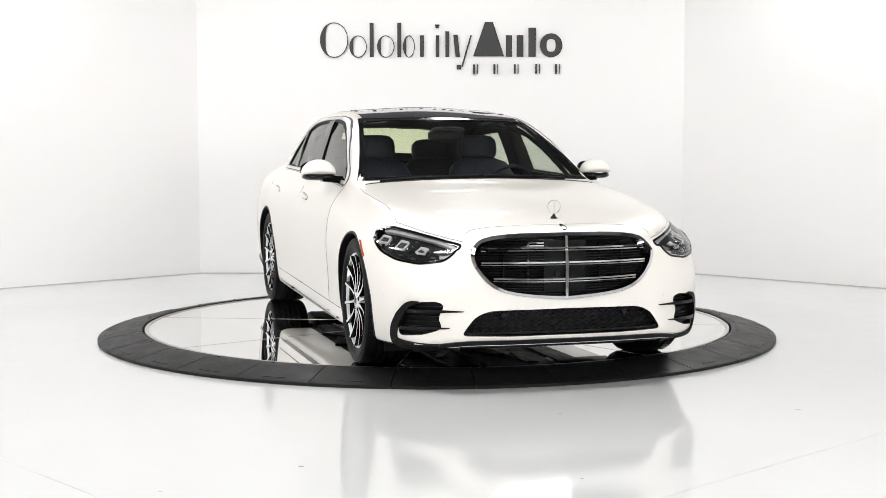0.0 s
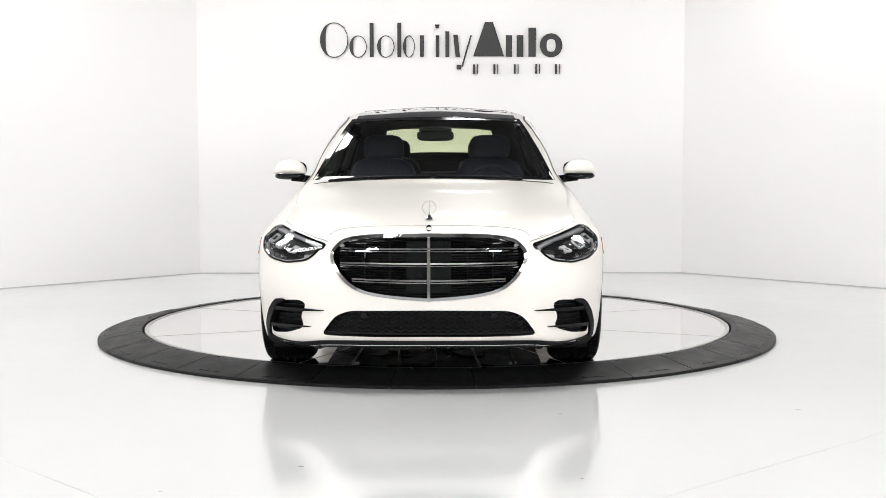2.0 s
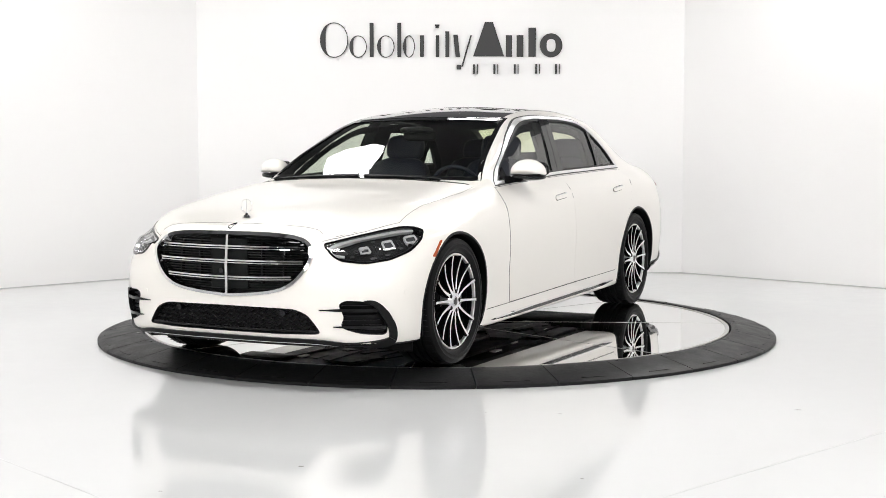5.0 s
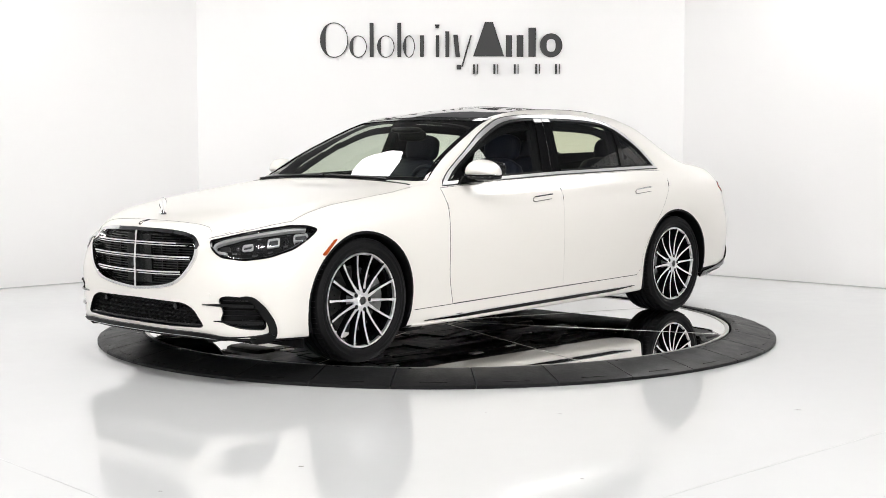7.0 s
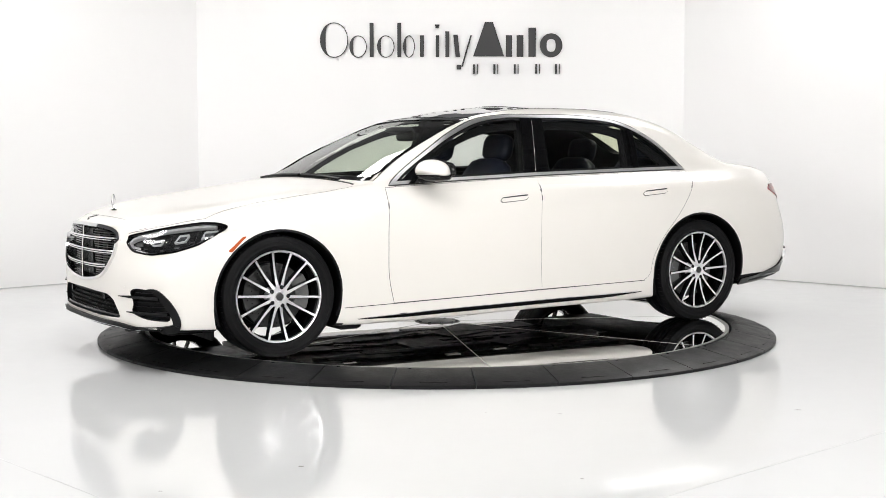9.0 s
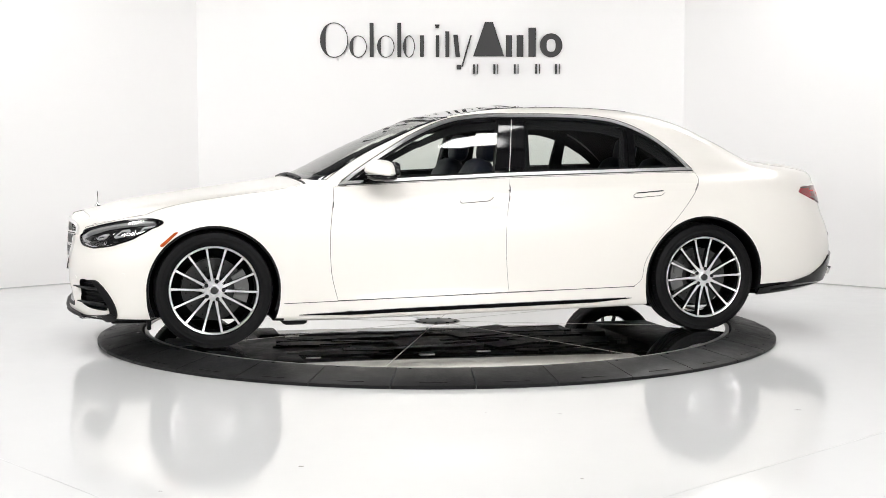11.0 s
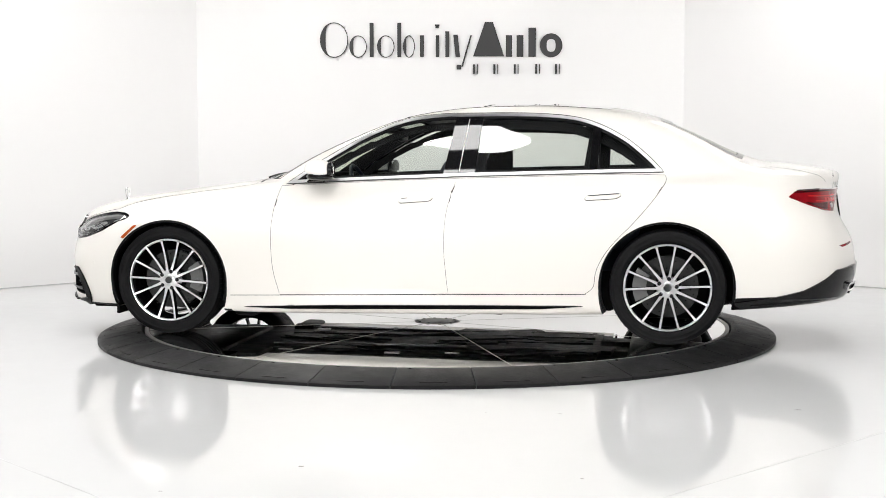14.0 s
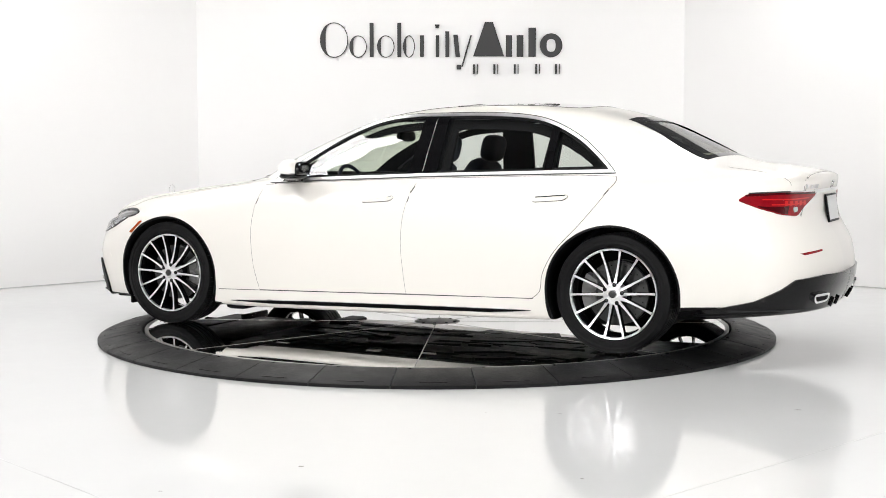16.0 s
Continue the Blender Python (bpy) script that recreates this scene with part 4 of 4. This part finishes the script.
# ---- rear bumper ----
for side, fs, rs, sg in SIDES:
    RB = [(0.765, 0.275), (0.95, 0.312), (1.10, 0.350), (1.24, 0.415), (1.33, 0.468), (1.55, 0.487), (1.985, 0.480), (1.985, 0.292), (1.5, 0.285), (1.25, 0.272), (1.0, 0.256), (0.765, 0.238)]
    part("diffuser_half", solid(flat(RB, 0.06), rs, 0.014, -0.006), BLACK, car, "gloss black rear diffuser")
    EX = rounded([(1.45, 0.385), (1.60, 0.390), (1.59, 0.342), (1.47, 0.332)], 0.028, 4)
    ex = part("exhaust_trim", solid(ring2(EX, inset(EX, 0.012)), rs, 0.034, 0.005), CHROME, car, "chrome exhaust trim")
    part("exhaust_dark", solid(flat(inset(EX, 0.012), 0.08), rs, 0.017, 0.008), SATIN, ex)
    for k in range(2):
        part("diffuser_fin", solid(band([(1.70 + 0.09 * k, 0.293), (1.70 + 0.09 * k, 0.345)], 0.012), rs, 0.026, 0.0), BLACK, car, smooth=0)
part("rear_chrome_bar", solid(band([(-0.40, 0.962), (0, 0.966), (0.40, 0.962)], 0.022), "rear", 0.010, -0.004), CHROME, car, "chrome bar over the plate recess")
pl = part("plate_holder", solid(flat([(-0.17, 0.765), (0.17, 0.765), (0.17, 0.935), (-0.17, 0.935)], 0.1), "rear", 0.010, -0.004), SATIN, car, "dealer plate in a dark frame")
part("plate", solid(flat([(-0.155, 0.775), (0.155, 0.775), (0.155, 0.925), (-0.155, 0.925)], 0.1), "rear", 0.014, 0.0), WHITEP, pl)
for z in (0.81, 0.845, 0.885):
    part("plate_bar", solid(band([(-0.11, z), (0.11, z)], 0.02), "rear", 0.0165, 0.0), SEAMM, pl, smooth=0)
for k in range(4):
    y = 0.50 - 0.035 * k - (0.02 if k else 0)
    part("model_badge_bar", solid(band([(y, 0.988), (y - 0.022, 0.988)], 0.022), "rear", 0.006, 0.0), CHROME, car, smooth=0)
EM = [(0.03 * math.cos(a), 0.995 + 0.024 * math.sin(a)) for a in np.linspace(0, 6.283, 33)[:-1]]
part("boot_emblem", solid(ring2(EM, inset(EM, 0.006)), "rear", 0.008, -0.002), CHROME, car, "round chrome emblem")

# ---- hood ornament ----
orn = revolve([(0.0345, -0.0014), (0.0368, -0.0014), (0.0368, 0.0014), (0.0345, 0.0014)], 40, "y", True)
bmesh.ops.rotate(orn, verts=orn.verts, cent=(0, 0, 0), matrix=Matrix.Rotation(math.pi / 2, 3, "Z"))
hz = section(2.30)[-1]
bmesh.ops.translate(orn, verts=orn.verts, vec=(2.29, 0, hz[2] + 0.058))
o = part("hood_ornament", orn, CHROME, car, "upright chrome ring ornament")
bm = boxed((2.2875, -0.0014, hz[2] + 0.014), (2.2925, 0.0014, hz[2] + 0.094))
part("ornament_stem", bm, CHROME, o)
bm = revolve([(0.0001, 0.022), (0.006, 0.020), (0.010, 0.010), (0.020, 0.004), (0.022, -0.004), (0.0001, -0.004)], 24)
bmesh.ops.translate(bm, verts=bm.verts, vec=(2.29, 0, hz[2] + 0.000))
part("ornament_foot", bm, CHROME, o)
c = [(0.014 * math.cos(a), 0.799 + 0.014 * math.sin(a)) for a in np.linspace(0, 6.283, 19)[:-1]]
part("hood_badge", solid(flat(c), "front", 0.003, -0.003), LAMPG, car, "small round dark badge")

# ---- wheels ----
def spoke(n_pts=9):
    bm = bmesh.new()
    rows = []
    for i in range(n_pts):
        t = i / (n_pts - 1)
        r = 0.052 + (0.260 - 0.052) * t
        w = 0.0128 - 0.0045 * math.sin(min(1, max(0, t - 0.08) * 1.8) * math.pi / 2) + 0.0025 * max(0, t - 0.8) / 0.2
        y = 0.010 - 0.012 * math.sin(t * math.pi) + 0.012 * t
        rows.append([bm.verts.new((r, y - 0.045, -w * 0.7)), bm.verts.new((r, y - 0.012, -w)), bm.verts.new((r, y, -w * 0.72)), bm.verts.new((r, y, w * 0.72)), bm.verts.new((r, y - 0.012, w)), bm.verts.new((r, y - 0.045, w * 0.7))])
    for a, b in zip(rows, rows[1:]):
        for k in range(6):
            f = bm.faces.new((a[k], a[(k + 1) % 6], b[(k + 1) % 6], b[k]))
            f.material_index = 1 if k == 2 else 0
    bm.faces.new(rows[0])
    bm.faces.new(rows[-1][::-1])
    bmesh.ops.recalc_face_normals(bm, faces=bm.faces)
    return bm


def build_wheel(flip):
    """Axle along y, outer face towards +y at y = 0."""
    R = 0.357
    barrel = revolve([(0.262, -0.235), (0.268, -0.22), (0.254, -0.20), (0.242, -0.12), (0.248, -0.03), (0.256, -0.004), (0.259, 0.010), (0.268, 0.012), (0.271, 0.006), (0.273, -0.02), (0.270, -0.235)], 72, "y", True)
    for f in barrel.faces:
        c = f.calc_center_median()
        f.material_index = 1 if c.y > -0.012 else 0
    w = part("wheel", barrel, [BLACK, ALU], None, "black and machined multi-spoke alloy wheel", 30)
    prof = [(0.272, -0.225), (0.282, -0.238), (0.305, -0.249), (0.330, -0.246), (0.346, -0.232), (0.353, -0.215), (0.3565, -0.18),
            (0.357, -0.172), (0.349, -0.170), (0.349, -0.163), (0.357, -0.161), (0.357, -0.132), (0.349, -0.130), (0.349, -0.122), (0.357, -0.120),
            (0.357, -0.092), (0.349, -0.090), (0.349, -0.082), (0.357, -0.080), (0.357, -0.050), (0.349, -0.048), (0.349, -0.041), (0.357, -0.039),
            (0.3565, -0.030), (0.353, 0.003), (0.347, 0.018), (0.338, 0.023), (0.325, 0.027), (0.322, 0.0285), (0.318, 0.027), (0.305, 0.027), (0.300, 0.0285), (0.292, 0.026), (0.282, 0.021), (0.273, 0.013), (0.268, 0.0)]
    part("tyre", revolve(prof, 96, "y"), TYRE, w, "low-profile black tyre", 28)
    # shoulder blocks
    bm = bmesh.new()
    for i in range(72):
        a = 2 * math.pi * i / 72
        b = boxed((-0.0012, -0.036, 0.3535), (0.0012, 0.010, 0.3572))
        bmesh.ops.rotate(b, verts=b.verts, cent=(0, 0, 0), matrix=Matrix.Rotation(a, 3, "Y"))
        me = bpy.data.meshes.new("tool")
        b.to_mesh(me)
        b.free()
        bm.from_mesh(me)
        bpy.data.meshes.remove(me)
    tagged(part("tread_sipes", bm, SATIN, w, smooth=0), kind="stuff")
    face = revolve([(0.0001, 0.014), (0.030, 0.014), (0.036, 0.010), (0.058, 0.0095), (0.064, 0.002), (0.070, -0.05), (0.0001, -0.05)], 40, "y")
    part("hub", face, ALU, w, "machined wheel hub", 30)
    sp = part("spoke", spoke(), [BLACK, ALU], w, "", 25)
    for i in range(1, 14):
        s2 = new("spoke", sp.data)
        s2.parent = w
        s2.matrix_basis = Matrix.Rotation(2 * math.pi * i / 14, 4, "Y")
    cap = part("centre_cap", revolve([(0.0001, 0.0160), (0.020, 0.0155), (0.024, 0.014), (0.026, 0.010)], 28, "y"), DISCM, w, "dark round centre cap")
    part("cap_ring", revolve([(0.022, 0.0165), (0.027, 0.016), (0.029, 0.009)], 28, "y"), CHROME, w)
    for i in range(5):
        a = radians(30.5 + 72 * i)
        bm = revolve([(0.0001, 0.0135), (0.009, 0.0135), (0.0125, 0.0115), (0.0125, 0.008), (0.0001, 0.008)], 14, "y")
        bmesh.ops.translate(bm, verts=bm.verts, vec=(0.056 * math.cos(a), 0, 0.056 * math.sin(a)))
        part("wheel_bolt", bm, LAMPG, w)
    part("brake_disc", revolve([(0.09, -0.075), (0.19, -0.075), (0.19, -0.105), (0.09, -0.105)], 48, "y", True), DISCM, w, "drilled steel brake disc", 30)
    cal = []
    for i in range(9):
        a = -0.50 + 1.0 * i / 8 + (math.pi - 0.15 if flip else 0.1)
        cal.append((math.cos(a), math.sin(a)))
    o = [(0.215 * c, 0.215 * s) for c, s in cal] + [(0.13 * c, 0.13 * s) for c, s in reversed(cal)]
    part("caliper", prism(o, lambda x, z: (x, -0.052, z), lambda x, z: (x, -0.13, z)), CALI, w, "grey brake caliper", 20)
    for k in (-1, 1):
        a = (math.pi - 0.15 if flip else 0.1) + 0.20 * k
        q = [(0.172 + 0.03 * math.cos(b), 0.026 * math.sin(b)) for b in np.linspace(0, 6.283, 15)[:-1]]
        q = [(x * math.cos(a) - z * math.sin(a), x * math.sin(a) + z * math.cos(a)) for x, z in q]
        part("caliper_piston", prism(q, lambda x, z: (x, -0.044, z), lambda x, z: (x, -0.06, z)), CALI, w, "", 30)
    holes = bmesh.new()
    for i in range(36):
        a, r = 2 * math.pi * i / 36, (0.115, 0.140, 0.165)[i % 3]
        ret = bmesh.ops.create_circle(holes, cap_ends=True, segments=8, radius=0.004)
        for v in ret["verts"]:
            v.co = Vector((r * math.cos(a) + v.co.x, -0.0742, r * math.sin(a) + v.co.y))
    bmesh.ops.recalc_face_normals(holes, faces=holes.faces)
    tagged(part("disc_hole", holes, SATIN, w, smooth=0), kind="stuff")
    part("disc_bell", revolve([(0.0001, -0.055), (0.085, -0.055), (0.092, -0.075), (0.092, -0.105), (0.0001, -0.105)], 40, "y"), SATIN, w, "", 30)
    part("wheel_back", revolve([(0.0001, -0.17), (0.19, -0.17), (0.19, -0.19), (0.0001, -0.19)], 40, "y"), SATIN, w)
    return w


# the calipers sit behind the front axle and ahead of the rear axle
fore, aft = build_wheel(True), build_wheel(False)
spots = [(fore, 1.612, 0.918, -3.4, 0), (aft, -1.608, 0.914, 2.8, 0), (aft, 1.612, -0.918, 9, 180), (fore, -1.608, -0.914, 14, 180)]
for i, (kind_of, x, y, ry, rz) in enumerate(spots):
    w = kind_of if i < 2 else copy_thing(kind_of, pose(0, 0, 0))
    w.parent = car
    w.matrix_basis = pose(x, y, 0.357, 0, ry, rz)


# ---- mirrors ----
def blob(c, r, zcut=None, n=24, power=2.6):
    """A rounded box-like shell."""
    bm = bmesh.new()
    bmesh.ops.create_uvsphere(bm, u_segments=n, v_segments=n // 2, radius=1)
    for v in bm.verts:
        p = v.co.normalized()
        s = (abs(p.x) ** power + abs(p.y) ** power + abs(p.z) ** power) ** (-1 / power)
        v.co = Vector((c[0] + r[0] * p.x * s, c[1] + r[1] * p.y * s, c[2] + r[2] * p.z * s))
    return bm


for sg in (1, -1):
    bm = blob((0, 0, 0), (0.096, 0.108, 0.072), power=2.25)
    for v in bm.verts:
        v.co.x += -0.35 * v.co.y * 0.4
        if v.co.z < 0:
            v.co.z *= 0.30
        v.co.z += 0.06 * (v.co.x) - 0.02 * (v.co.y / 0.118) ** 2
    for v in bm.verts:
        v.co = Vector((0.585 + v.co.x, sg * (0.945 + v.co.y), 1.072 + v.co.z))
    bmesh.ops.recalc_face_normals(bm, faces=bm.faces)
    mi = part("door_mirror", bm, PAINT, car, "pearl white door mirror housing", 60)
    bm = blob((0, 0, 0), (0.088, 0.102, 0.024))
    for v in bm.verts:
        v.co.x += -0.14 * v.co.y
        v.co = Vector((0.578 + v.co.x, sg * (0.945 + v.co.y), 1.034 + v.co.z))
    bmesh.ops.recalc_face_normals(bm, faces=bm.faces)
    part("mirror_base", bm, BLACK, mi, "gloss black mirror underside", 60)
    bm = blob((0, 0, 0), (0.093, 0.106, 0.005))
    for v in bm.verts:
        v.co.x += -0.14 * v.co.y
        v.co = Vector((0.582 + v.co.x, sg * (0.945 + v.co.y), 1.0525 + v.co.z))
    bmesh.ops.recalc_face_normals(bm, faces=bm.faces)
    part("mirror_trim", bm, CHROME, mi, "chrome strip", 60)
    o = [(0.70, 1.0), (0.60, 1.0), (0.54, 1.03), (0.64, 1.045)]
    part("mirror_arm", prism(o, lambda x, z: (x, sg * 0.80, z - 0.008), lambda x, z: (x - 0.03, sg * 0.93, z + 0.004)), BLACK, mi, "", 30)
    bm = boxed((0.482, -0.08, 1.055), (0.488, 0.08, 1.12), 0.002)
    for v in bm.verts:
        v.co.y = sg * (v.co.y + 0.945)
        v.co.x += -0.14 * (abs(v.co.y) - 0.955) + 0.006
    bmesh.ops.recalc_face_normals(bm, faces=bm.faces)
    part("mirror_glass", bm, CHROME, mi)
    bm = blob((0, 0, 0), (0.022, 0.101, 0.060), power=3.4)
    for v in bm.verts:
        if v.co.z < 0:
            v.co.z *= 0.55
        v.co = Vector((0.507 + v.co.x - 0.14 * v.co.y, sg * (0.945 + v.co.y), 1.070 + v.co.z))
    bmesh.ops.recalc_face_normals(bm, faces=bm.faces)
    part("mirror_bezel", bm, BLACK, mi, "black rim round the mirror glass", 60)

# ---- cabin ----
def seat(x, y, rear=False):
    s = part("seat", merged([blob((x + 0.20, y, 0.50), (0.30, 0.25, 0.10), power=4)]), LEATHER, car, "dark blue-black leather seat", 50)
    bm = blob((0, 0, 0), (0.085, 0.255, 0.36), power=4)
    bmesh.ops.rotate(bm, verts=bm.verts, cent=(0, 0, 0), matrix=Matrix.Rotation(radians(-20), 3, "Y"))
    bmesh.ops.translate(bm, verts=bm.verts, vec=(x - 0.10, y, 0.80))
    part("seat_back", bm, LEATHER, s, "", 50)
    bm = blob((0, 0, 0), (0.055, 0.145, 0.095), power=3.5)
    bmesh.ops.rotate(bm, verts=bm.verts, cent=(0, 0, 0), matrix=Matrix.Rotation(radians(-12), 3, "Y"))
    bmesh.ops.translate(bm, verts=bm.verts, vec=(x - 0.27, y, 1.215 if not rear else 1.195))
    part("headrest", bm, LEATHER, s, "", 50)


for x, rear in ((0.0, False), (-1.30, True)):
    for y in (0.38, -0.38):
        seat(x, y, rear)
bm = blob((0.80, 0, 0.82), (0.22, 0.74, 0.13), power=4)
part("dashboard", bm, LEATHER, car, "dark dashboard", 50)
bm = blob((0.57, 0.38, 0.955), (0.10, 0.20, 0.05), power=4)
part("instrument_hood", bm, SATIN, car, "", 50)
bm = bmesh.new()
n1, n2 = 40, 10
vs = [[bm.verts.new(((0.18 + 0.014 * math.cos(b)) * math.cos(a), (0.18 + 0.014 * math.cos(b)) * math.sin(a), 0.014 * math.sin(b))) for b in np.linspace(0, 2 * math.pi, n2, endpoint=False)] for a in np.linspace(0, 2 * math.pi, n1, endpoint=False)]
for i in range(n1):
    for j in range(n2):
        bm.faces.new((vs[i][j], vs[(i + 1) % n1][j], vs[(i + 1) % n1][(j + 1) % n2], vs[i][(j + 1) % n2]))
box(bm, (-0.17, -0.02, -0.012), (0.17, 0.02, 0.012), 0.004)
box(bm, (-0.05, -0.06, -0.02), (0.05, 0.06, 0.02), 0.01)
bmesh.ops.rotate(bm, verts=bm.verts, cent=(0, 0, 0), matrix=Matrix.Rotation(radians(-66), 3, "Y") @ Matrix.Rotation(radians(90), 3, "Z"))
bmesh.ops.translate(bm, verts=bm.verts, vec=(0.43, 0.38, 0.93))
part("steering_wheel", bm, LEATHER, car, "dark leather steering wheel", 50)
part("cabin_console", boxed((-1.2, -0.13, 0.40), (0.7, 0.13, 0.66), 0.03), LEATHER, car, "", 40)
part("parcel_shelf", boxed((-2.05, -0.62, 0.98), (-1.62, 0.62, 1.02), 0.015), LEATHER, car, "dark parcel shelf", 40)
part("inside_mirror", blob((0.235, 0, 1.300), (0.02, 0.125, 0.038), power=4), SATIN, car, "dark inside mirror", 50)
part("sensor_housing", blob((0.29, 0, 1.338), (0.08, 0.11, 0.022), power=3), SATIN, car, "", 50)
for sg in (1, -1):
    part("wiper", solid(band([(1.030, sg * 0.60 - 0.05), (1.036, sg * 0.2 - 0.05), (1.034, sg * 0.02)], 0.018), "top", 0.016, 0.004), SATIN, car, "black wiper arm")

# ---- underbody ----
u = part("underbody_tray", boxed((-1.15, -0.62, 0.150), (1.15, 0.62, 0.185), 0.008), UNDER, car, "black underbody panels", 30)
rng = random.Random(7)
for k in range(34):
    x, y = rng.uniform(-1.1, 1.0), rng.uniform(-0.58, 0.58)
    w, d = rng.uniform(0.05, 0.30), rng.uniform(0.02, 0.14)
    bm = boxed((-w, -d, -rng.uniform(0.004, 0.018)), (w, d, 0.012), 0.004)
    bmesh.ops.rotate(bm, verts=bm.verts, cent=(0, 0, 0), matrix=Matrix.Rotation(rng.uniform(-0.5, 0.5), 3, "Z") @ Matrix.Rotation(rng.uniform(-0.05, 0.05), 3, "X"))
    bmesh.ops.translate(bm, verts=bm.verts, vec=(x, y, 0.150))
    part("underbody_cover", bm, UNDER, u, smooth=20)
for k in range(5):
    y = -0.5 + 0.25 * k
    line = smooth_line([(-1.1, y + rng.uniform(-0.04, 0.04)), (-0.3, y + rng.uniform(-0.06, 0.06)), (0.4, y), (1.1, y + rng.uniform(-0.05, 0.05))], 8)
    bm = bmesh.new()
    rings = []
    for x, y in line:
        rings.append([bm.verts.new((x, y + 0.009 * math.cos(b), 0.140 + 0.009 * math.sin(b))) for b in np.linspace(0, 2 * math.pi, 7)[:-1]])
    for A, B in zip(rings, rings[1:]):
        for q in range(6):
            bm.faces.new((A[q], A[(q + 1) % 6], B[(q + 1) % 6], B[q]))
    bmesh.ops.recalc_face_normals(bm, faces=bm.faces)
    part("brake_line", bm, UNDER if k % 3 else DISCM, u, smooth=60)
for sg in (1, -1):
    bm = bmesh.new()
    bmesh.ops.create_cone(bm, segments=16, radius1=0.032, radius2=0.032, depth=1.9, cap_ends=True)
    bmesh.ops.rotate(bm, verts=bm.verts, cent=(0, 0, 0), matrix=Matrix.Rotation(math.pi / 2, 3, "Y"))
    bmesh.ops.translate(bm, verts=bm.verts, vec=(-0.95, sg * 0.22, 0.178))
    part("exhaust_pipe", bm, DISCM, u, "grey exhaust pipe")
    for x in (1.608, -1.608):
        part("control_arm", boxed((x - 0.06, min(sg * 0.30, sg * 0.70), 0.19), (x + 0.06, max(sg * 0.30, sg * 0.70), 0.225), 0.01), DISCM, u)
    for x, y in ((0.2, 0.55), (-0.2, 0.5), (0.95, 0.5), (-0.9, 0.48)):
        part("jack_pad", boxed((x - 0.05, sg * y - 0.025, 0.140), (x + 0.05, sg * y + 0.025, 0.152), 0.004), STEEL, u)
part("axle_beam", boxed((-1.85, -0.60, 0.125), (-1.35, 0.60, 0.25), 0.03), UNDER, u)
part("front_subframe", boxed((1.36, -0.56, 0.130), (1.86, 0.56, 0.22), 0.03), UNDER, u)
for sg in (1, -1):
    part("mud_guard", boxed((1.03, min(sg * 0.50, sg * 0.86), 0.120), (1.195, max(sg * 0.50, sg * 0.86), 0.32), 0.03), UNDER, u, "black guard behind the front wheel", 30)
part("front_tray", boxed((1.15, -0.58, 0.162), (2.2, 0.58, 0.185), 0.01), UNDER, u, "", 30)
# wider tray, added to block the bright gap reflected in the mirror deck
part("wide_front_tray", boxed((2.0, -0.74, 0.150), (2.22, 0.74, 0.180), 0.01), UNDER, u, "", 30)
for sg in (1, -1):
    part("air_deflector", boxed((1.985, min(sg * 0.50, sg * 0.86), 0.120), (2.010, max(sg * 0.50, sg * 0.86), 0.20), 0.008), UNDER, u, "black air deflector ahead of the wheel", 30)
tagged(car, "pearl white four-door luxury sedan with black roof on the turntable", "car")


# the drive does not run quite evenly: degrees ahead of (-) or behind (+) an even turn
UNEVEN = {0: 0, 0.5: 0.1, 1: 0.1, 1.5: 0.05, 2: -0.06, 2.5: -0.32, 3: -0.5, 3.5: -0.64, 4: -0.74, 5: -0.86, 6: -0.9, 6.5: -0.82, 7: -0.42, 7.5: -0.12, 8: -0.05, 8.5: -0.04, 9: 0.0, 10: -0.15,
          11: -0.32, 11.5: -0.34, 12: -0.28, 12.5: -0.14, 13: 0, 13.5: 0.12, 14: 0.3, 14.5: 0.54, 15: 0.74, 15.5: 0.86, 16: 0.95}


def motions():
    for_car, for_table = [], []
    for t, ahead in UNEVEN.items():
        a = TURN_AT_0 + TURN_RATE * t + ahead
        c, s = math.cos(radians(a)), math.sin(radians(a))
        for_car.append((float(t), pose(c * CAR_OFF[0] - s * CAR_OFF[1], s * CAR_OFF[0] + c * CAR_OFF[1], 0, 0, 0, a)))
        for_table.append((float(t), pose(0, 0, 0, 0, 0, a)))
    walk(car, for_car)
    walk(table, for_table)


motions()
